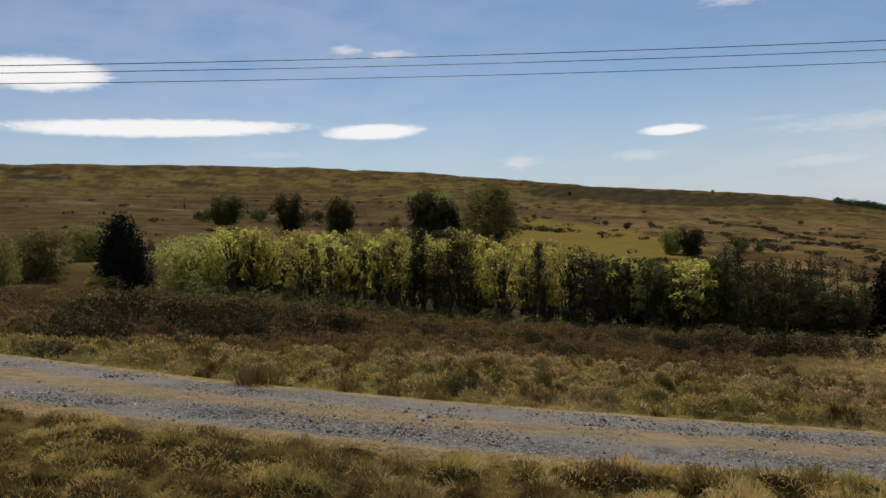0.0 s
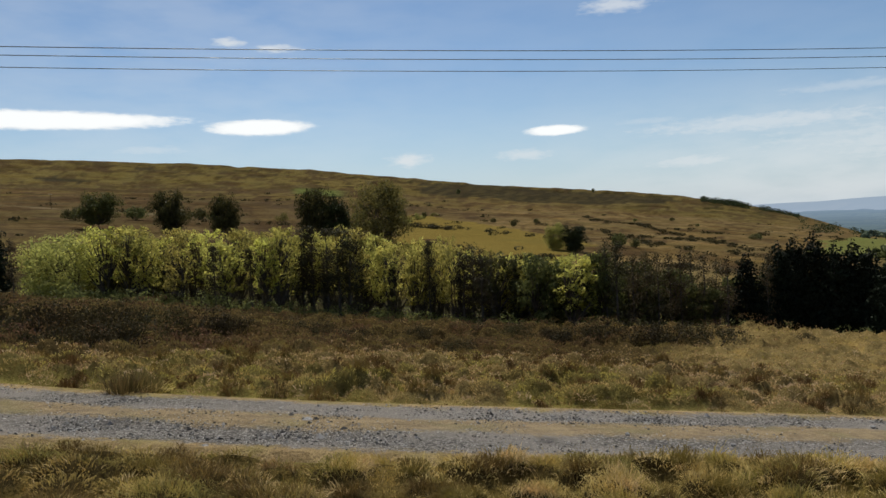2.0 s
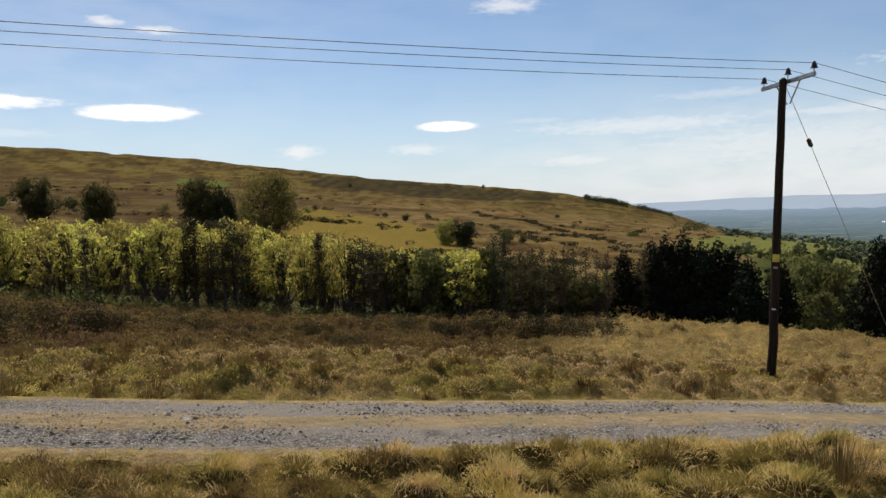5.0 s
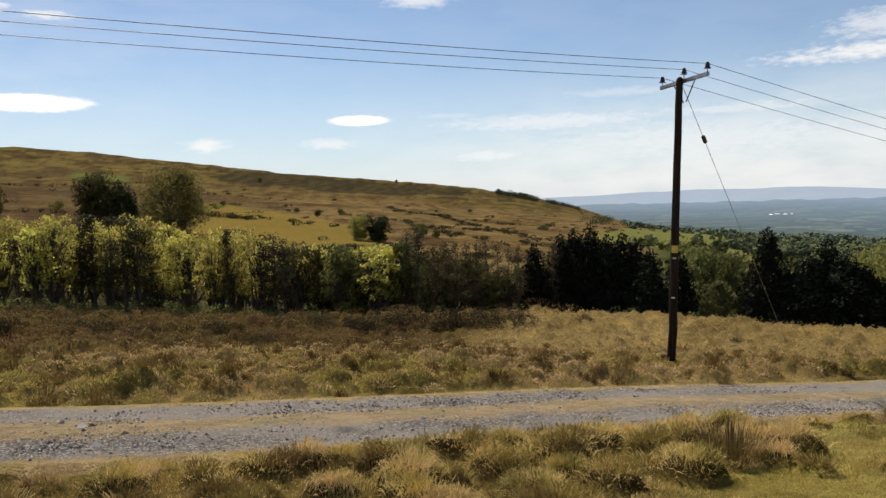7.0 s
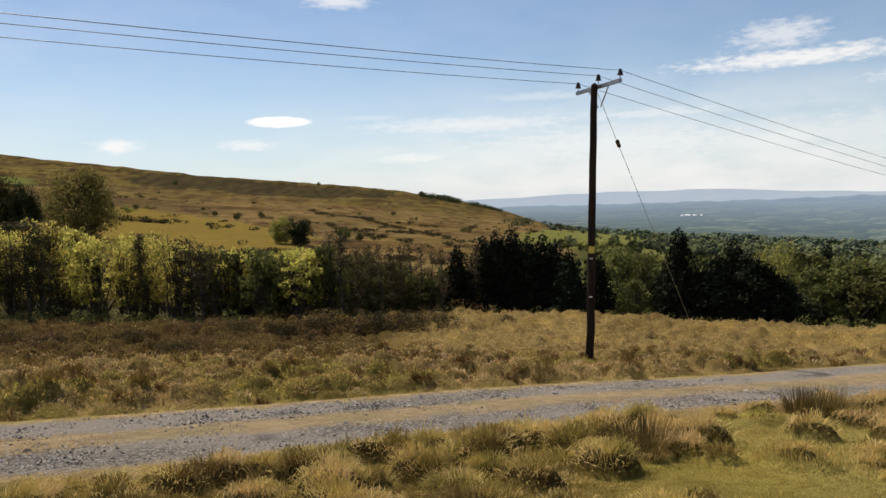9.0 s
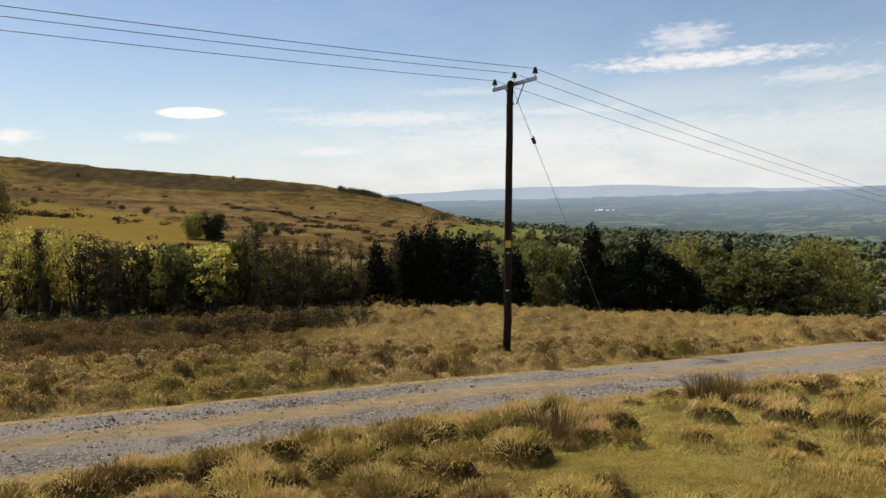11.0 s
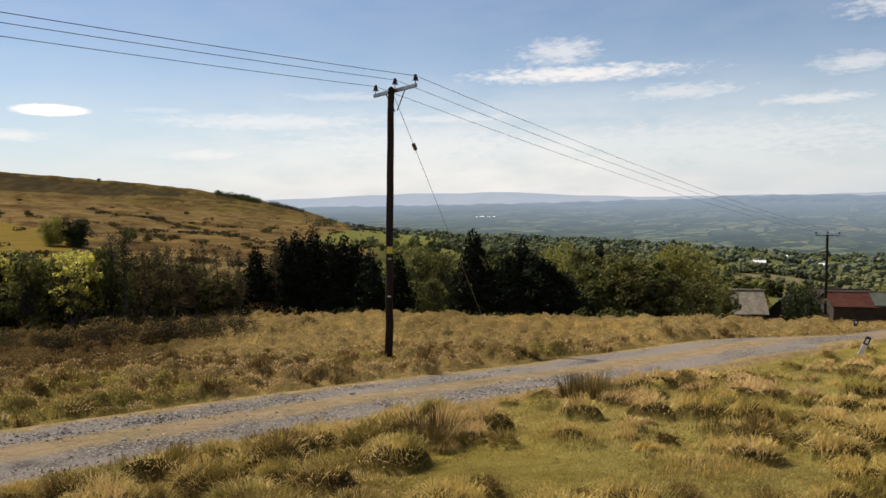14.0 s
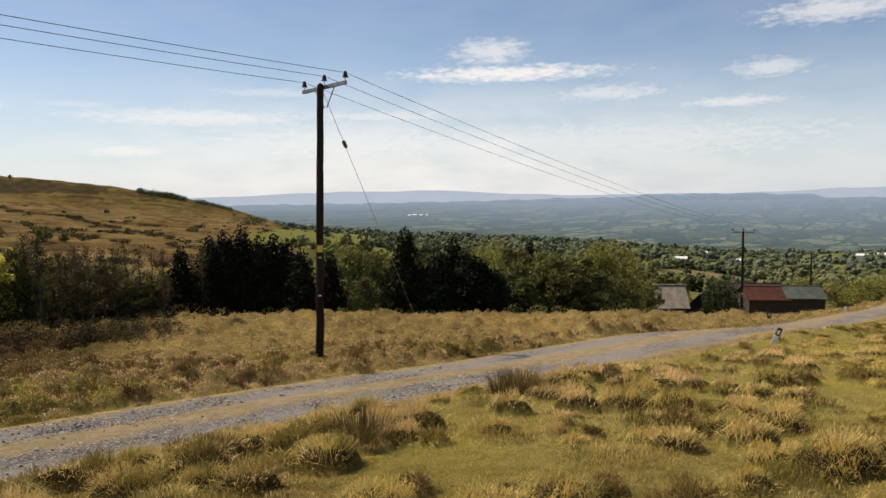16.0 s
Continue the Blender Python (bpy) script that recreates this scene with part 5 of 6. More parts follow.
def shed(az, r, turn, length, depth, wall, roof, roof_material, wall_material, label, name="farm_shed", drop=0.0):
    """Long low shed: four walls, a ribbed pitched roof, a door opening in front."""
    x, y, z = put(az, r)
    house = thing(name, pose(x, y, z - drop, 0, 0, az + turn), label, "shed", "farm sheds")
    for sx, sy, w, d in ((0, -1, length, 0.15), (0, 1, length, 0.15)):
        bm = bmesh.new()
        box(bm, (w, d, wall + 0.6), Matrix.Translation((0, sy * (depth / 2 - 0.08), wall / 2 - 0.3)))
        part("wall", bm, wall_material, house)
    for sx in (-1, 1):
        bm = bmesh.new()
        c = [(0, -depth / 2, -0.6), (0, depth / 2, -0.6), (0, depth / 2, wall), (0, 0, wall + roof), (0, -depth / 2, wall)]
        a = [bm.verts.new((sx * length / 2 - 0.07, p[1], p[2])) for p in c]
        b = [bm.verts.new((sx * length / 2 + 0.07, p[1], p[2])) for p in c]
        bm.faces.new(a)
        bm.faces.new(b[::-1])
        for i in range(5):
            j = (i + 1) % 5
            bm.faces.new((a[j], a[i], b[i], b[j]))
        bmesh.ops.recalc_face_normals(bm, faces=bm.faces)
        part("gable_wall", bm, wall_material, house)
    over = 0.35
    for side in (-1, 1):
        n = max(8, int(length / 0.12))
        us = np.linspace(-length / 2 - over, length / 2 + over, n * 2 + 1)
        rib = 0.025 * (np.arange(len(us)) % 2)
        run, rise = depth / 2 + over, roof * (depth / 2 + over) / (depth / 2)
        verts, faces = [], []
        for k in (0.0, 0.06):
            for t in (0.0, 0.5, 1.0):
                for u, h in zip(us, rib):
                    verts.append((u, side * run * t, wall + roof - rise * t + h + 0.05 - k + 0.015 * math.sin(u * 1.7 + t)))
        m = len(us)
        for k in range(2):
            for t in range(2):
                for i in range(m - 1):
                    o = (k * 3 + t) * m + i
                    faces.append((o, o + 1, o + m + 1, o + m))
        for i in range(m - 1):
            faces.append((2 * m + i, 2 * m + i + 1, 5 * m + i + 1, 5 * m + i))
        part("roof_slope", raw_mesh("roof_slope", verts, faces, roof_material), None, house)
    bm = bmesh.new()
    box(bm, (length + 2 * over, 0.28, 0.05), Matrix.Translation((0, 0, wall + roof + 0.10)), 0.01)
    part("ridge_cap", bm, roof_material, house)
    bm = bmesh.new()
    box(bm, (min(1.6, length * 0.3), 0.08, min(wall * 0.9, 1.9)), Matrix.Translation((length * 0.2, -depth / 2 - 0.03, min(wall * 0.45, 0.95))), 0.01)
    part("door", bm, M_TIMBER, house, "dark boarded door")
    return house


shed(-78.55, 84, 14, 2.9, 4.2, 2.2, 2.0, M_LITSLATE, M_SHADEWALL, "small stone shed, its grey slate roof toned as sunlit and its walls as shaded")
shed(-81.2, 88, 78, 5.0, 3.2, 1.7, 1.6, M_TIMBER, M_TIMBER, "dark open-fronted barn with a sloping roof")
shed(-85.3, 100, 14, 4.7, 6.5, 2.5, 1.15, M_REDROOF, M_TIMBER, "long low shed with a rusted red sheet roof")
shed(-84.6, 113, 14, 7.5, 6.0, 2.8, 1.5, M_TIMBER, M_TIMBER, "dark roofed barn standing behind the red shed")
shed(-87.8, 101.2, 14, 4.1, 6.3, 2.35, 1.05, M_GREENROOF, M_TIMBER, "low shed with a dark grey-green sheet roof")

# ---- bushes near the farm, on the bank and over the moor ----
R = np.random.default_rng(23)
GORSE = [model(bush("gorse_bush", "dark brown-green gorse bush on the heather bank", M_GORSE, 2.0, 0.9, R, 2200, 0.065, 22), 0.9, 2.0) for _ in range(3)]
SCRUB = [model(bush("hawthorn_bush", "small dark hawthorn bush on the moor", M_LEAF, 5.0, 4.0, R, 1200, 0.4), 4.0, 5.0) for _ in range(3)]
FARM_BUSH = [model(bush("garden_bush", "dense dark green bush beside the farm sheds", M_DARKLEAF, 4.0, 3.0, R, 5000, 0.16, 40), 3.0, 4.0), model(bush("hedge_bush", "bright green hedge bush", M_OLIVE, 4.0, 3.0, R, 2600, 0.18, 26), 3.0, 4.0)]


def bush_on(m, az, el, wide, tall, group):
    x, y, z = ground_at(az, el)
    spot = pose(x, y, z - 0.04, 0, 0, (az * 53.0) % 360)
    ob = copy_thing(m["ob"], spot) if m["used"] else m["ob"]
    m["used"] = True
    ob.matrix_basis = spot
    h, w = m["size"]
    ob.scale = (wide / w, wide / w, tall / h)
    ob["group"] = group
    return ob


for az, el, wide, tall in ((13.6, -8.75, 2.2, 1.0), (11.6, -8.95, 2.0, 0.9), (9.4, -9.05, 2.4, 1.1), (7.4, -9.15, 2.0, 0.9), (5.0, -8.9, 2.2, 1.0), (17.0, -8.2, 2.0, 0.9), (20.0, -7.9, 2.2, 0.9), (-5.4, -9.75, 1.8, 0.6), (-16.9, -11.90, 2.4, 0.85), (-55.6, -12.30, 1.4, 0.45), (7.0, -8.45, 3.6, 1.8), (3.5, -8.85, 3.4, 1.7), (1.0, -9.00, 2.6, 1.2), (18.5, -7.55, 3.8, 1.8), (14.0, -7.85, 3.6, 1.8), (-3.0, -9.20, 2.4, 1.0),
                           (-8.5, -10.15, 2.6, 0.9), (-14.0, -10.45, 2.4, 0.9), (-27.0, -11.35, 3.2, 1.3), (-28.6, -11.15, 3.0, 1.2), (-31.0, -11.15, 3.8, 1.4), (-34.0, -11.05, 4.0, 1.4), (-37.6, -11.15, 3.8, 1.2), (-22.0, -10.55, 2.6, 0.9),
                           (23.6, -8.30, 1.5, 0.40), (21.2, -7.75, 3.0, 1.2), (-43.5, -10.85, 1.6, 0.5), (-24.5, -10.95, 2.2, 0.8), (-19.0, -10.25, 2.4, 0.8), (10.5, -8.15, 3.6, 1.8), (-5.8, -9.55, 2.4, 0.9)):
    bush_on(GORSE[int(R.integers(3))], az, el, wide, tall, "gorse bushes")
for az, el, wide, tall in ((-22.1, -1.6, 5, 4.5), (-20.5, -1.2, 4, 3.5), (-24.0, -1.4, 4, 3.5), (-34.6, -1.7, 6, 5), (-31.8, -1.6, 4, 3.5), (-40.5, -3.3, 7, 4), (-17.8, 1.3, 9, 9), (-28.6, 0.9, 9, 8), (-30.5, -3.6, 5, 5.5), (-31.8, -3.7, 4, 3.6),
                           (-36.5, -2.2, 4, 3), (-14.8, -0.5, 5, 4), (-13.0, -0.3, 6, 5), (7.4, 0.4, 8, 6), (3.0, 0.2, 8, 6), (2.0, 0.0, 7, 5), (11.6, 0.6, 7, 5), (-9.6, -0.6, 8, 6)):
    bush_on(SCRUB[int(R.integers(3))], az, el, wide, tall, "bushes on the moor")
for az, el, wide, tall in ((-13.2, -1.0, 8, 5.5), (-14.4, -0.7, 7, 4.5), (-15.7, -0.45, 6, 3.0), (-3.4, -0.3, 7, 5), (-10.0, -1.3, 9, 4)):
    bush_on(FARM_BUSH[1], az, el, wide, tall, "bushes on the moor")
for k, az, r, top, wide in ((0, -82.6, 84, -6.95, 4.4), (1, -90.6, 112, -7.2, 7.0), (1, -92.6, 106, -6.7, 8.0), (1, -94.8, 104, -6.5, 8.0), (1, -79.6, 95, -7.7, 5.0), (0, -96.5, 108, -6.4, 8.0)):
    plant_at(FARM_BUSH[k], az, r, top, wide, "bushes by the farm")
for az, r, top, wide in ((22.8, 70, 0.7, 5.2), (26.0, 62, 0.4, 4.0), (20.0, 95, 0.85, 5.0)):
    plant_at(OLIVE[1], az, r, top, wide, "trees on the bank")
drop_unused(SPRING, PALE, LEAFY, OLIVE, PINES, THIN, CONES, FIELD_TREES, DARK_TREES, GORSE, SCRUB, FARM_BUSH)

# ---- far woods, hedges, scrub: uncountable, one mesh each ----


def clump_stuff(name, label, material, spots, leaf, per, seed, category="woodland"):
    """Many plants in one mesh: spots are x, y, width, height."""
    rng = np.random.default_rng(seed)
    spots = np.asarray(spots)
    z = ground_z(spots[:, 0], spots[:, 1])
    n = len(spots)
    d = rng.normal(size=(n, per, 3))
    d /= np.linalg.norm(d, axis=2)[..., None]
    k = rng.uniform(0.45, 1.0, (n, per, 1)) ** 0.4
    skew = 1 + 0.35 * np.sin(3 * np.arctan2(d[..., 1], d[..., 0]) + rng.uniform(0, 6, (n, 1)))
    off = d * k
    c = np.empty((n, per, 3))
    c[..., 0] = spots[:, None, 0] + off[..., 0] * skew * spots[:, None, 2] * 0.5
    c[..., 1] = spots[:, None, 1] + off[..., 1] * skew * spots[:, None, 2] * 0.5
    c[..., 2] = z[:, None] + spots[:, None, 3] * (0.5 + 0.5 * off[..., 2])
    size = np.repeat(spots[:, 2], per)[:, None]
    v, f = leaf_quads(rng, c.reshape(-1, 3), 1.0, 0.2, (d * np.array((1, 1, 1.25))).reshape(-1, 3), 1.3)
    mid = v.reshape(-1, 4, 3).mean(1, keepdims=True)
    v = (mid + (v.reshape(-1, 4, 3) - mid) * (leaf * size[:, None])).reshape(-1, 3)
    return tagged(new(name, raw_mesh(name, v, f, material)), label, category, kind="stuff")


def crown_stuff(name, label, material, spots, lumps, seed):
    """Many far trees in one mesh: each crown a handful of uneven lumps, piled up."""
    rng = np.random.default_rng(seed)
    spots = np.asarray(spots)
    n = len(spots)
    g = (1 + 5**0.5) / 2
    ico = np.array([(-1, g, 0), (1, g, 0), (-1, -g, 0), (1, -g, 0), (0, -1, g), (0, 1, g), (0, -1, -g), (0, 1, -g), (g, 0, -1), (g, 0, 1), (-g, 0, -1), (-g, 0, 1)]) / (1 + g * g) ** 0.5
    bm = bmesh.new()
    corners = [bm.verts.new(c) for c in ico]
    bmesh.ops.convex_hull(bm, input=corners)
    bm.verts.index_update()
    tri = np.array([[v.index for v in face.verts] for face in bm.faces])
    bm.free()
    a, q = rng.uniform(0, 2 * math.pi, (n, lumps)), np.sqrt(rng.uniform(0, 1, (n, lumps)))
    up = rng.uniform(0.28, 0.82, (n, lumps)) - 0.15 * q
    wide, tall = spots[:, 2:3], spots[:, 3:4]
    size = rng.uniform(0.9, 1.6, (n, lumps)) * wide * 0.44 / lumps**0.5
    mid = np.stack([spots[:, 0:1] + np.cos(a) * q * wide * 0.33, spots[:, 1:2] + np.sin(a) * q * wide * 0.33, ground_z(spots[:, 0], spots[:, 1])[:, None] + up * tall], -1)
    v = mid[:, :, None, :] + ico[None, None] * size[..., None, None] * rng.uniform(0.65, 1.3, (n, lumps, 12, 1))
    f = (np.arange(n * lumps) * 12)[:, None, None] + tri[None]
    return tagged(new(name, raw_mesh(name, v.reshape(-1, 3), f.reshape(-1, 3), material)), label, "woodland", kind="stuff")


R = np.random.default_rng(31)


def wood_material(name, dark, light):
    """Crowns seen from afar: each tree its own tone, a little light shining through."""
    n = Nodes(name)
    geo = n.t.nodes.new("ShaderNodeNewGeometry")
    tone = n.math("ADD", n.math("MULTIPLY", n.noise(0.11, 2.0, 0.6), 0.6), n.math("MULTIPLY", n.noise(0.02, 3.0, 0.6), 0.4))
    tint = n.mix(n.band(tone, 0.40, 0.60), dark, light)
    tint = n.mix(n.math("MULTIPLY", geo.outputs["Random Per Island"], 0.3), tint, dark)
    d = n.add("ShaderNodeBsdfDiffuse", Color=tint)
    s = n.add("ShaderNodeBsdfTranslucent", Color=tint)
    m = n.add("ShaderNodeMixShader", Fac=0.2)
    n.t.links.new(d.outputs[0], m.inputs[1])
    n.t.links.new(s.outputs[0], m.inputs[2])
    return n.done(m.outputs[0])


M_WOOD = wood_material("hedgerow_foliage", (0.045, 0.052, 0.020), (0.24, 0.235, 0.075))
# farther woods: distance haze painted into the leaf colours, paler and greyer
M_HAZEWOOD = wood_material("hazed_foliage", (0.072, 0.088, 0.050), (0.245, 0.255, 0.118))
az, r = R.uniform(-100, -47.5, 38000), 100 * np.exp(R.uniform(0, 1, 38000) ** 0.75 * math.log(13.0))
x, y = polar(az, r)
lot, hedge = parcels(x, y)
wooded = (lot < np.interp(r, (100, 330, 450, 900), (0.5, 0.40, 0.30, 0.24))) & (wave(x, y, 26, 42) > -0.3)
keep = np.where(hedge < 4.0, 0.52, np.where(wooded, 0.42, 0.02)) * (1 - 0.6 * step(az, -62, -54) * (r < 800)) * (1 - 0.2 * step(-az, 68, 76)) > R.uniform(0, 1, len(az))
keep &= ~((r < 180) & (az < -76)) & ~((r < 260) & (az > -50.5)) & ~(inside(GREEN_FIELD, x, y) & (R.uniform(0, 1, len(az)) < 0.93))
keep = np.flatnonzero(keep)[:6200]
tall = R.uniform(2.6, 9.5, len(keep)) * np.interp(r[keep], (100, 220, 350, 1100), (0.45, 0.65, 0.68, 0.80))
spots = np.stack([x[keep], y[keep], tall * R.uniform(0.9, 1.4, len(keep)), tall], 1)
close = r[keep] < 300
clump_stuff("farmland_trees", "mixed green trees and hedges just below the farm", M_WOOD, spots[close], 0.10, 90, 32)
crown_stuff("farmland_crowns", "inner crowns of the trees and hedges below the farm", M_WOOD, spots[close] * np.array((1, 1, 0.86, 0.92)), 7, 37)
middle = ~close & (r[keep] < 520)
crown_stuff("farmland_woods", "mixed green trees and hedgerows spread over the lower farmland", M_HAZEWOOD, spots[middle], 9, 35)
# bluer again, for the thicker haze farther out
crown_stuff("far_woods", "small mixed trees and hedgerows far down the farmland", wood_material("far_hazed_foliage", (0.075, 0.098, 0.070), (0.225, 0.255, 0.150)), spots[~close & ~middle], 4, 38)
clump_stuff("undergrowth", "dark undergrowth between the plantation stems", M_UNDER, undergrowth, 0.11, 90, 36, "undergrowth")
spots = []
for a0, r0, a1, r1, n in ((-24, 420, -46, 230, 120), (-27, 520, -45, 420, 90), (-30, 300, -41, 190, 70), (-26, 200, -37, 170, 60), (-12, 330, -27, 250, 60), (4, 300, -12, 280, 60), (-38, 240, -49, 200, 60), (8, 620, -20, 620, 110), (-27.8, 662, -32.2, 486, 60), (-32.2, 486, -38.8, 299, 110), (-29.4, 364, -33.1, 248, 60), (-13.3, 291, -17.3, 282, 70), (-21.6, 176, -25.1, 184, 50)):
    for t in R.uniform(0, 1, n):
        if math.sin(t * 37 + a0) + math.sin(t * 83) < -0.4:
            continue
        a, r = a0 + (a1 - a0) * t + R.normal() * 0.15, r0 + (r1 - r0) * t + R.normal() * 1.5
        x, y = polar(a, r)
        s = R.uniform(0.5, 1.5) * (1.0 + r / 600)
        spots.append((x, y, s * 1.8, s * 0.8))
for _ in range(160):
    az, r = R.uniform(-47, 26), math.exp(R.uniform(math.log(110), math.log(900)))
    x, y = polar(az, r)
    s = R.uniform(0.6, 1.8) * (1.0 + r / 500)
    spots.append((x, y, s * 1.9, s * 0.6))
clump_stuff("moor_scrub", "dark heather, gorse and broken hedge lines across the moor", M_GORSE, spots, 0.22, 34, 33, "scrub")
spots = []
for _ in range(260):
    az = R.uniform(-43.4, -36.8)
    x, y = polar(az, 1315 + R.uniform(-40, 30))
    h = R.uniform(5, 11) * (1.0 if az > -40.4 else 0.75)
    if -40.9 < az < -40.2:
        continue
    spots.append((x, y, h * 1.1, h))
for _ in range(90):
    az = R.uniform(-52, -43.5)
    x, y = polar(az, R.uniform(700, 1300))
    h = R.uniform(5, 9)
    spots.append((x, y, h, h))
clump_stuff("ridge_wood", "dark wood on the end of the ridge", M_DARKLEAF, spots, 0.2, 40, 34)

# ---- distant buildings ----


def far_building(az, el, r, size, label):
    if r:
        x, y = polar(az, r)
        z = EYE + r * math.tan(radians(el))
    else:
        x, y, z = ground_at(az, el, 130)
    b = thing("far_building", pose(x, y, z, 0, 0, az), label, "building", "distant buildings")
    w, d, h = size
    bm = bmesh.new()
    box(bm, (w, d, h * 1.4), Matrix.Translation((0, 0, h * 0.3)))
    part("wall", bm, M_WHITE, b)
    bm = bmesh.new()
    v = [bm.verts.new(p) for p in ((-w / 2, -d / 2, h), (w / 2, -d / 2, h), (w / 2, d / 2, h), (-w / 2, d / 2, h), (-w / 2, 0, h * 1.5), (w / 2, 0, h * 1.5))]
    for q in ((0, 1, 5, 4), (2, 3, 4, 5), (0, 4, 3), (1, 2, 5), (3, 2, 1, 0)):
        bm.faces.new([v[i] for i in q])
    part("roof", bm, M_PALEROOF, b)


for az, el, w in ((-57.6, -2.55, 9), (-58.0, -2.52, 16), (-58.55, -2.55, 12), (-59.0, -2.56, 7), (-55.6, -2.66, 9)):
    far_building(az, el, 2300, (w, 14, 4.5), "white factory building far out on the plain")
for az, el, w in ((-79.3, -6.25, 10), (-81.0, -5.7, 7), (-83.6, -6.3, 7), (-91.6, -5.6, 12), (-92.8, -5.5, 9), (-87.5, -5.0, 9)):
    far_building(az, el, 0, (w, 6, 2.9), "pale farm building among the trees")

# ---- grass ----


def blades(rng, x, y, z, tall, wide, lean, turn):
    """Curved three-triangle blades from arrays of feet."""
    n = len(x)
    dx, dy = np.cos(turn), np.sin(turn)
    sx, sy = -dy * wide * 0.5, dx * wide * 0.5
    v = np.empty((n, 5, 3))
    bend = lean * tall
    for k, (t, w) in enumerate(((0.0, 1.0), (0.0, -1.0), (0.55, 0.8), (0.55, -0.8), (1.0, 0.0))):
        v[:, k, 0] = x + dx * bend * t**1.7 + sx * w
        v[:, k, 1] = y + dy * bend * t**1.7 + sy * w
        v[:, k, 2] = z + tall * (t - 0.25 * lean * t * t)
    o = (np.arange(n) * 5)[:, None]
    f = np.concatenate([o + np.array((0, 1, 3)), o + np.array((0, 3, 2)), o + np.array((2, 3, 4))])
    return v.reshape(-1, 3), f


def mop_stuff(name, label, material, tx, ty, per, rad, tall, seed):
    """Tussocks: several shaggy heads each, whose leaves arch over and hang down the sides."""
    rng = np.random.default_rng(seed)
    k = np.repeat(np.arange(len(tx)), per)
    n = len(k)
    heads = 5
    head = rng.integers(0, heads, n)
    ha, hq = rng.uniform(0, 2 * math.pi, (len(tx), heads)), np.sqrt(rng.uniform(0, 1, (len(tx), heads))) * 0.62
    hs = rng.uniform(0.45, 1.2, (len(tx), heads))
    hx, hy = (np.cos(ha) * hq * rad[:, None])[k, head], (np.sin(ha) * hq * rad[:, None])[k, head]
    b, q = rng.uniform(0, 2 * math.pi, n), np.sqrt(rng.uniform(0, 1, n)) * 0.3
    bx, by = tx[k] + hx + np.cos(b) * q * rad[k], ty[k] + hy + np.sin(b) * q * rad[k]
    # leaves comb outwards from the middle of the tussock and, more loosely, all round
    a = np.arctan2(hy, hx) + rng.normal(size=n) * 1.3
    reach = rad[k] * rng.uniform(0.25, 0.95, n) * (0.6 + 0.5 * hs[k, head])
    rise = tall[k] * rng.uniform(0.55, 1.15, n) * hs[k, head]
    sweep = rng.normal(size=n) * 0.6
    wisp_ = rng.uniform(size=n) < 0.05
    width = np.maximum(0.0040, 0.0007 * np.hypot(tx[k], ty[k])) * rng.uniform(0.7, 1.5, n)
    foot = ground_z(bx, by) - 0.03
    arc = ((0.0, 0.0, 1.0), (0.5, 0.75, 0.9), (1.1, -0.15, 0.0))
    v = np.empty((n, 5, 3))
    for lev, (t, ht, w) in enumerate(arc):
        ang = a + sweep * t
        droop = np.where(wisp_, 1.35 * t, ht)
        r = reach * np.where(wisp_, t * 0.5, t)
        x, y, z = bx + np.cos(ang) * r, by + np.sin(ang) * r, foot + (rise + 0.05) * droop
        sx, sy = -np.sin(ang) * width * w * 0.5, np.cos(ang) * width * w * 0.5
        v[:, 2 * lev] = np.stack([x + sx, y + sy, z], 1)
        if lev < 2:
            v[:, 2 * lev + 1] = np.stack([x - sx, y - sy, z], 1)
    o = (np.arange(n) * 5)[:, None]
    f = np.concatenate([o + np.array(q) for q in ((0, 1, 3), (0, 3, 2), (2, 3, 4))])
    return tagged(new(name, raw_mesh(name, v.reshape(-1, 3), f, material)), label, "grass", kind="stuff")


def scatter(seed, count, r0, r1, az0=-100.0, az1=34.0):
    rng = np.random.default_rng(seed)
    r = np.sqrt(rng.uniform(r0 * r0, r1 * r1, count))
    az = rng.uniform(az0, az1, count)
    x, y = polar(az, r)
    return x, y, r, az, rng


def fleece(name, label, material, x, y, long, own, seed, broad=1.0, category="grass"):
    """Short blades all over the hummocks and the hollows, combed outwards and down the sides of each hummock."""
    rng = np.random.default_rng(seed)
    n = len(x)
    away, out = np.arctan2(own[1], own[0]), own[2]
    turn = np.where(out > 0, away, rng.uniform(0, 2 * math.pi, n)) + rng.normal(size=n) * 0.8
    lean = 0.25 + 0.75 * out + 0.3 * rng.uniform(size=n)
    dist = np.hypot(x, y)
    wide = np.maximum(0.0045, 0.00125 * dist) * rng.uniform(0.5, 1.4, n) * broad
    long = long * rng.uniform(0.55, 1.25, n)
    dx, dy = np.cos(turn), np.sin(turn)
    face = turn + rng.normal(size=n) * 0.7
    sx, sy = -np.sin(face) * wide * 0.5, np.cos(face) * wide * 0.5
    z = ground_z(x, y) - 0.012
    v = np.empty((n, 4, 3))
    for k, (t, w) in enumerate(((0.0, 0.0), (0.5, 1.0), (1.0, 0.0), (0.5, -1.0))):
        v[:, k, 0] = x + dx * long * lean * t**1.6 * 0.8 + sx * w
        v[:, k, 1] = y + dy * long * lean * t**1.6 * 0.8 + sy * w
        v[:, k, 2] = z + long * (t - 0.5 * np.minimum(lean, 1.2) * t * t)
    return tagged(new(name, raw_mesh(name, v.reshape(-1, 3), np.arange(4 * n).reshape(n, 4), material)), label, category, kind="stuff")


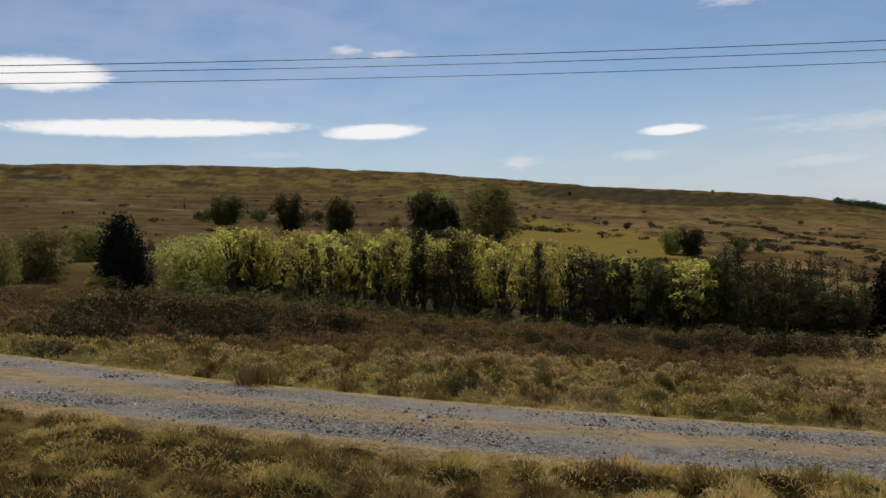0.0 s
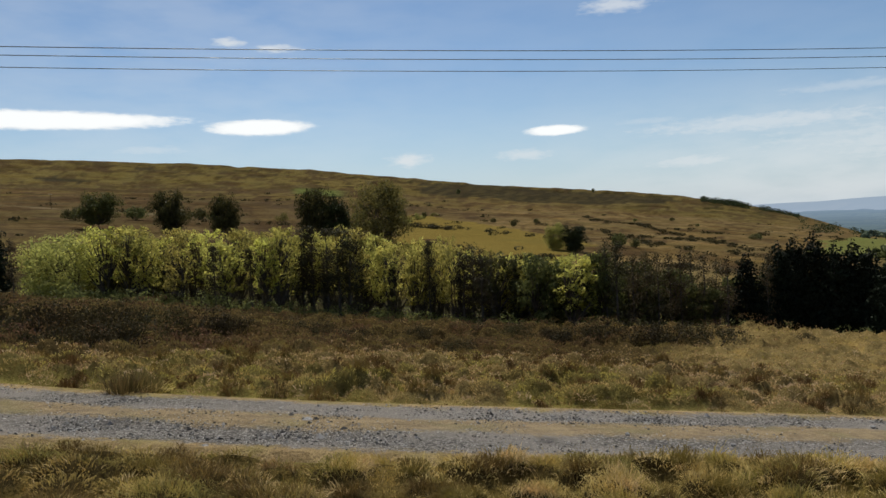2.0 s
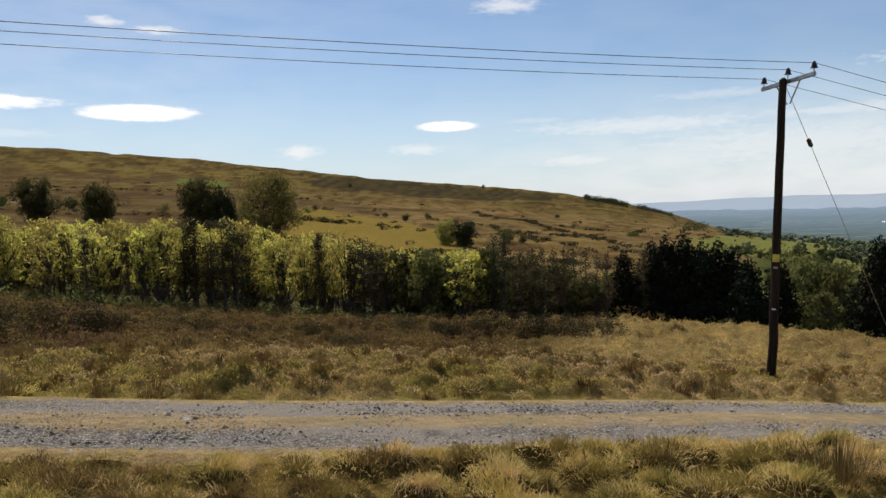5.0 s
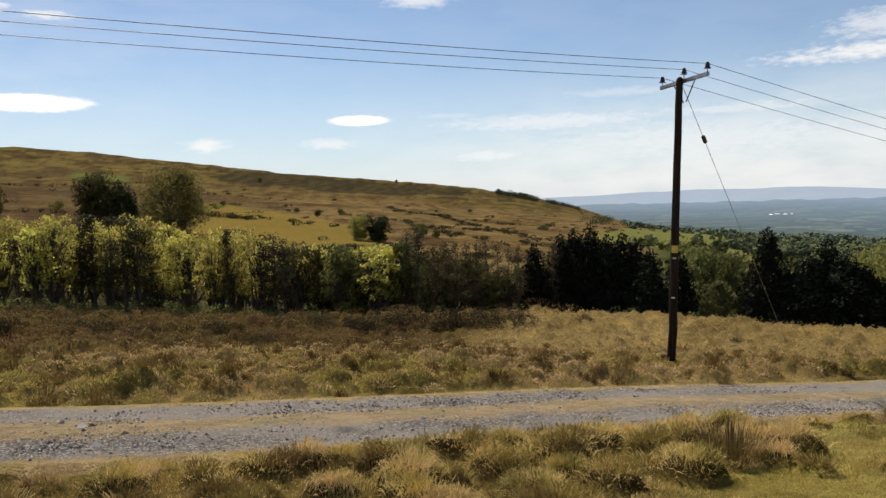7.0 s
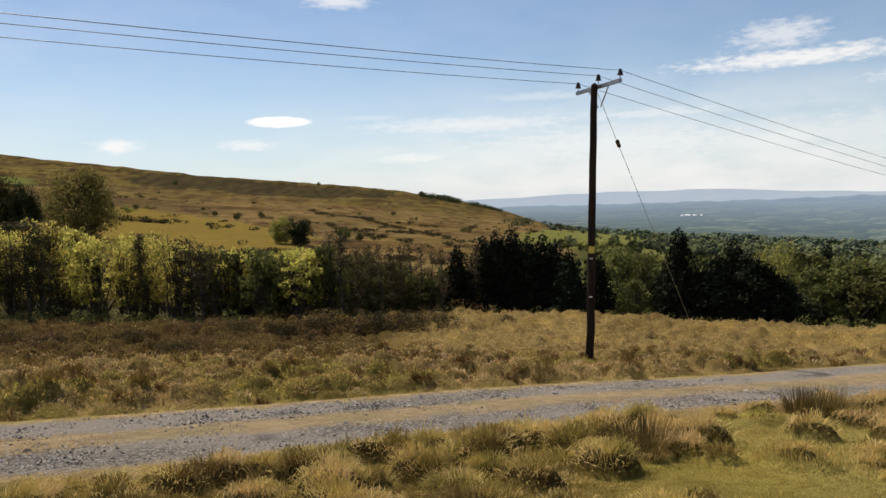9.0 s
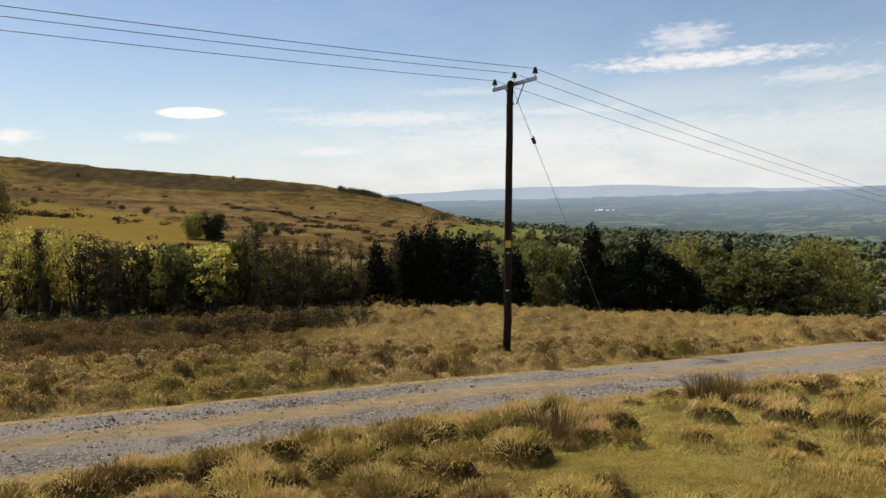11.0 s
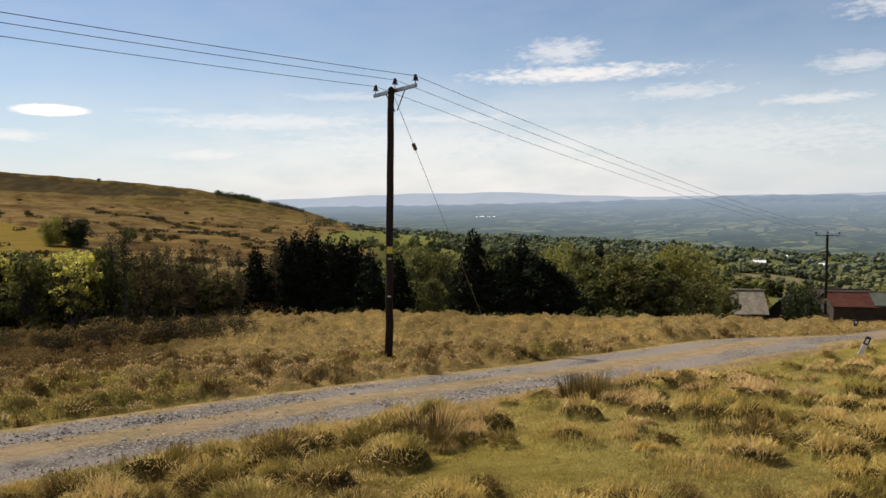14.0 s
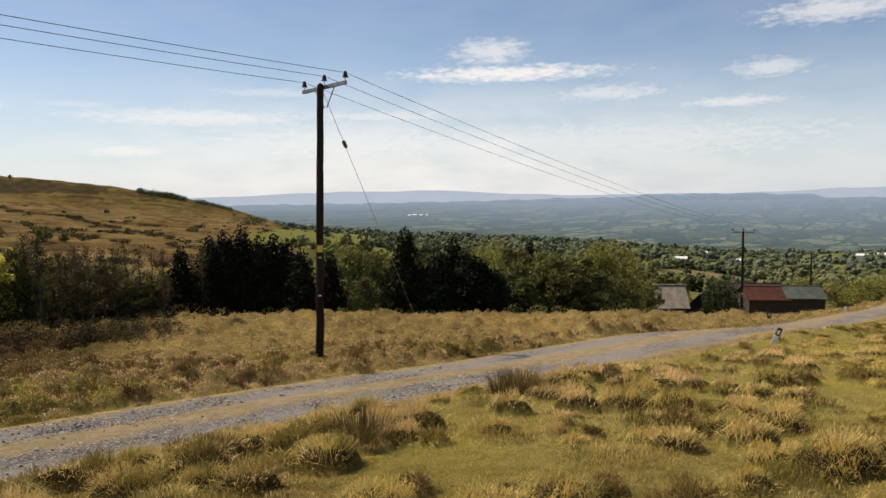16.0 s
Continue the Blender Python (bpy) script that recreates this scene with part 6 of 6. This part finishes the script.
def sown(seed, count, r0, r1, az0=-98.0, az1=32.0):
    """Places strewn over the hillside, thinning with distance."""
    rng = np.random.default_rng(seed)
    r = (r0**-0.2 + rng.uniform(0, 1, count) * (r1**-0.2 - r0**-0.2)) ** -5.0
    az = rng.uniform(az0, az1, count)
    x, y = polar(az, r)
    return x, y, r, az, road_gap(x, y), rng


# beyond the track: hummocks of straw, green and brown grass
x, y, r, az, gap, rng = sown(61, 330000, 8.0, 55.0)
k = np.flatnonzero((gap > 1.75) & ~(heath(x, y) & (rng.uniform(size=len(x)) < 0.8)))
x, y, r, az, gap = x[k], y[k], r[k], az[k], gap[k]
tops, own = mounds(x, y, True)
dice = own[3] * 0.75 + 0.25 * rng.uniform(size=len(k))
green = greenness(x - own[0], y - own[1], az, gap) + 0.9 * (dice - 0.5) > 0.3
# fleck: dark blades strewn in spots, painting in shaded pits between the hummocks
fleck = wave(x, y, 0.62, 61) + 0.7 * wave(x, y, 0.27, 62) + 0.35 * wave(x, y, 1.9, 24)
green &= gap > 2.7
brown = (fleck > 0.50) & (dice > 0.2) | (dice > 0.90)
hay = (fleck < -0.35) & (dice < 0.6) & ~green
long = (0.045 + 0.045 * step(tops, 0.02, 0.14) + 0.045 * rng.uniform(size=len(k))) * np.where(gap < 2.5, 0.45, 1.0)
for name, label, sel, m in (("straw_grass", "soft straw-coloured moor grass over hummocks beyond the track", ~green & ~brown & ~hay, M_STRAW), ("bleached_grass", "bleached pale grass on single hummocks beyond the track", hay & ~brown, M_HAY), ("green_grass", "yellow-green grass over hummocks beyond the track", green & ~brown, M_GREEN), ("brown_grass", "dark brown grass beyond the track, in flecks for shaded pits and on scattered hummocks", brown, M_DARKTUFT)):
    fleece(name, label, m, x[sel], y[sel], long[sel], own[:, sel], 62 + len(name))
# the camera's side of the track: turf with fleecy hummocks
x, y, r, az, gap, rng = sown(71, 240000, 3.0, 32.0)
k = np.flatnonzero(gap < -1.75)
x, y, r, az, gap = x[k], y[k], r[k], az[k], gap[k]
tops, own = mounds(x, y, True)
dice = own[3] * 0.7 + 0.3 * rng.uniform(size=len(k))
# the finest swell adds dark blades in place of shaded hollows
tone = 0.8 * wave(x, y, 2.3, 44) + 0.6 * wave(x, y, 0.9, 45) + 0.5 * wave(x, y, 0.3, 63) + 1.2 * (dice - 0.5) + 0.25 * (1 - step(x, 0, 5))
rusty = step(1.0 - x + 1.2 * wave(x, y, 1.6, 64), 0.0, 3.0) > rng.uniform(size=len(x)) * 1.15
rank = np.clip(0.5 + 0.6 * wave(x, y, 2.8, 46), 0, 1)
long = (0.03 + 0.11 * step(tops, 0.01, 0.09) + 0.05 * rank * step(wave(x, y, 4.0, 47), -0.3, 0.4)) * np.where(gap > -2.3, 0.5, 1.0) * np.interp(r, (3, 7), (0.55, 1.0)) * (1 - 0.25 * step(x, 6, 10)) * (1 - 0.3 * (1 - step(x, -1.5, 1.5)))
for name, label, sel, m in (("turf", "short yellow-green grazed turf with longer tufts", (tone < 0.2) & ~rusty, M_VERGE), ("rusty_turf", "short rust-brown grass on the near bank", (tone < 0.7) & rusty, M_RUST), ("dry_turf", "dry straw-coloured grass on the near bank", (tone >= 0.2) & (tone < 0.72) & ~((tone < 0.7) & rusty), M_STRAW), ("brown_turf", "dark brown grass on the near bank", tone >= 0.72, M_DARKTUFT)):
    fleece(name, label, m, x[sel], y[sel], long[sel], own[:, sel], 72 + len(name))
# one shaggy tussock to a hummock along the near verge, and dark ones here and there beyond
ci, cj = np.meshgrid(np.arange(-68, 114), np.arange(-22, 114), indexing="ij")
ci, cj = ci.ravel().astype(float), cj.ravel().astype(float)
tx, ty, trad, ttall = tuft_of(ci, cj)
tdist, taz, tgap = np.hypot(tx, ty), np.degrees(np.arctan2(-tx, ty)), road_gap(tx, ty)
dice = hashed(ci, cj, 9)
alive = (trad > 0) & (taz > -100) & (taz < 34) & ~((tgap < 0) & (tx < 0) & (hashed(ci, cj, 22) < 0.5))
brown = np.where((tgap < 0) & (tx < 5), dice < 0.62, dice < 0.25)
for name, label, sel, per, m in (
    ("brown_tussocks", "dark brown-green tussocks beyond the track", alive & (tgap > 0) & (dice < 0.16) & (tdist < 26), 60, M_DARKTUFT),
    ("verge_tussocks", "shaggy straw-coloured tussocks along the near verge", alive & (tgap < 0) & (dice < 0.72) & ~brown, 80, M_STRAW),
    ("verge_green_tussocks", "shaggy yellow-green tussocks along the near verge", alive & (tgap < 0) & (dice >= 0.72) & ~brown, 80, M_VERGE),
    ("verge_brown_tussocks", "shaggy dark brown-green tussocks along the near verge", alive & (tgap < 0) & brown, 80, M_DARKTUFT),
):
    k = np.flatnonzero(sel)
    mop_stuff(name, label, m, tx[k], ty[k], np.clip(per * 18.0 / tdist[k], 20, 260).astype(int), trad[k] * 0.92, (0.03 + 0.52 * ttall[k]) * np.interp(tdist[k], (3.5, 7), (0.6, 1.0)), 60 + len(name))
# heather bank
x, y, r, az, rng = scatter(66, 5200, 15, 58, -42, 34)
k = np.flatnonzero(heath(x, y) & (r < 58))[:800]
hump = 0.45 + 0.55 * np.clip(wave(x[k], y[k], 4.0, 26), 0, 1)
clump_stuff("heather", "brown and olive heather in humps on the bank before the trees", M_HEATHER, np.stack([x[k], y[k], rng.uniform(0.9, 2.6, len(k)), rng.uniform(0.4, 0.95, len(k)) * hump], 1), 0.045, 130, 67, "heather")
x, y, r, az, gap, rng = sown(68, 190000, 17.0, 58.0, -46.0, 32.0)
k = np.flatnonzero(heath(x, y))
fleece("heather_sprigs", "dense brown heather sprigs over the humps of the bank", M_HEATHER, x[k], y[k], rng.uniform(0.08, 0.17, len(k)), np.zeros((4, len(k))), 69, 1.5, "heather")


# ---- rush clumps, one by one ----
def rush_clump(rng, tall, wide, n):
    clump = thing("rush_clump", Matrix(), "clump of upright brown-green rushes by the track", "rushes", "rush clumps")
    a, q = rng.uniform(0, 2 * math.pi, n), np.sqrt(rng.uniform(0, 1, n))
    v, f = blades(rng, np.cos(a) * q * wide * 0.4, np.sin(a) * q * wide * 0.4, np.full(n, -0.04), tall * rng.uniform(0.5, 1.1, n), np.full(n, 0.011), rng.uniform(0.05, 0.45, n) * (0.3 + q), a)
    part("stem_tuft", raw_mesh("stem_tuft", v, f, M_RUSH), None, clump)
    v, f = blades(rng, np.cos(a) * q * wide * 0.5, np.sin(a) * q * wide * 0.5, np.full(n, -0.04), tall * 0.4 * rng.uniform(0.5, 1.1, n), np.full(n, 0.014), rng.uniform(0.4, 1.2, n), a)
    part("dead_foliage", raw_mesh("dead_foliage", v, f, M_STRAW), None, clump, "straw-coloured dead leaves at the foot")
    return clump


R = np.random.default_rng(71)
RUSHES = [model(rush_clump(R, 0.6, 0.6, 260), 0.6, 0.6) for _ in range(3)]
for az, el, wide, tall in ((-54.6, -21.0, 0.6, 0.52), (-53.4, -20.9, 0.5, 0.40), (-55.6, -20.9, 0.5, 0.40), (-66.0, -17.0, 0.55, 0.46), (-67.2, -16.9, 0.6, 0.52), (-68.4, -16.8, 0.55, 0.48), (-70.6, -16.2, 0.4, 0.34), (-46.3, -15.5, 0.45, 0.26), (-54.4, -15.2, 0.45, 0.26),
                           (-58.8, -14.4, 0.5, 0.36), (-60.6, -14.0, 0.45, 0.34), (9.8, -12.2, 0.6, 0.45), (8.9, -12.2, 0.6, 0.45), (8.0, -12.3, 0.6, 0.40), (-64.0, -13.7, 0.45, 0.36), (-1.5, -13.9, 0.5, 0.32), (-74.5, -15.6, 0.4, 0.30), (-72.5, -15.4, 0.45, 0.32)):
    bush_on(RUSHES[int(R.integers(3))], az, el, wide, tall, "rush clumps")
drop_unused(RUSHES)

# ---- loose stones ----


def stone(az, el, size, label="rounded grey stone lying on the track"):
    x, y, z = ground_at(az, el)
    rng = np.random.default_rng(int(abs(az * 100)))
    bm = bmesh.new()
    bmesh.ops.create_icosphere(bm, subdivisions=2, radius=0.5)
    for v in bm.verts:
        v.co *= 1 + 0.35 * noise.noise(v.co * 2.2 + Vector((az, el, 0)))
        v.co.z *= 0.6
        v.co *= size
    me = bpy.data.meshes.new("stone")
    bm.to_mesh(me)
    bm.free()
    me.materials.append(M_STONE)
    ob = new("stone", me)
    ob.location = (x, y, z + size * 0.12)
    return tagged(ob, label, "stone", "loose stones")


for az, el, size in ((-38.0, -18.6, 0.06), (-3.6, -16.2, 0.16), (-5.2, -16.5, 0.10), (-2.6, -16.0, 0.10), (-12.0, -16.9, 0.09), (-47.5, -16.5, 0.08), (-24.0, -16.9, 0.07), (-8.0, -16.3, 0.08), (4.5, -17.0, 0.08), (-30.0, -18.2, 0.06), (3.0, -9.0, 0.25)):
    stone(az, el, size)

# gravel in the wheel tracks, in drifts
def gravel_material():
    n = Nodes("gravel_stones")
    geo = n.t.nodes.new("ShaderNodeNewGeometry")
    c = n.mix(n.band(geo.outputs["Random Per Island"], 0.1, 1.0), (0.05, 0.045, 0.04), (0.47, 0.43, 0.375))
    return n.done(n.principled(c, 0.9, 0.0, n.bump(n.noise(120.0, 3.0), 0.3, 0.004), 0.15))


R = np.random.default_rng(81)
gx = 12.5 - 21.5 * R.uniform(size=60000) ** 1.1
gu = np.where(R.uniform(size=60000) < 0.5, -0.5, 0.5) + R.normal(size=60000) * 0.20
drift = wave(gx, gu * 2.0, 3.2, 51) + 0.6 * wave(gx, gu * 2.0, 1.1, 52) + 0.5 * R.normal(size=60000) > 0.35
lie_ok = np.flatnonzero(drift & (np.abs(gu) < 0.86))[:19000]
gx, gu = gx[lie_ok], gu[lie_ok]
n = len(gx)
slope = (road_y(gx + 0.2) - road_y(gx - 0.2)) / 0.4
norm = np.sqrt(1 + slope**2)
px, py = gx - slope / norm * gu * ROAD_HALF, road_y(gx) + gu * ROAD_HALF / norm
pz = land(px, py, False) + 0.02 - 0.03 * np.exp(-(((np.abs(gu) - 0.5) / 0.2) ** 2)) + 0.002
size = 0.0088 * np.exp(R.normal(size=n) * 0.5)
octa = np.array(((1, 0, 0), (0, 1, 0), (-1, 0, 0), (0, -1, 0), (0, 0, 0.7), (0, 0, -0.7)))
tri = np.array(((0, 1, 4), (1, 2, 4), (2, 3, 4), (3, 0, 4), (1, 0, 5), (2, 1, 5), (3, 2, 5), (0, 3, 5)))
ang = R.uniform(0, 6.28, n)
jit = octa[None] * R.uniform(0.6, 1.4, (n, 6, 1)) * size[:, None, None]
v = np.empty((n, 6, 3))
v[..., 0] = px[:, None] + jit[..., 0] * np.cos(ang)[:, None] - jit[..., 1] * np.sin(ang)[:, None]
v[..., 1] = py[:, None] + jit[..., 0] * np.sin(ang)[:, None] + jit[..., 1] * np.cos(ang)[:, None]
v[..., 2] = pz[:, None] + jit[..., 2]
f = (np.arange(n) * 6)[:, None, None] + tri[None]
tagged(new("gravel", raw_mesh("gravel", v, f.reshape(-1, 3), gravel_material())), "loose grey gravel in the wheel ruts", "gravel", kind="stuff")
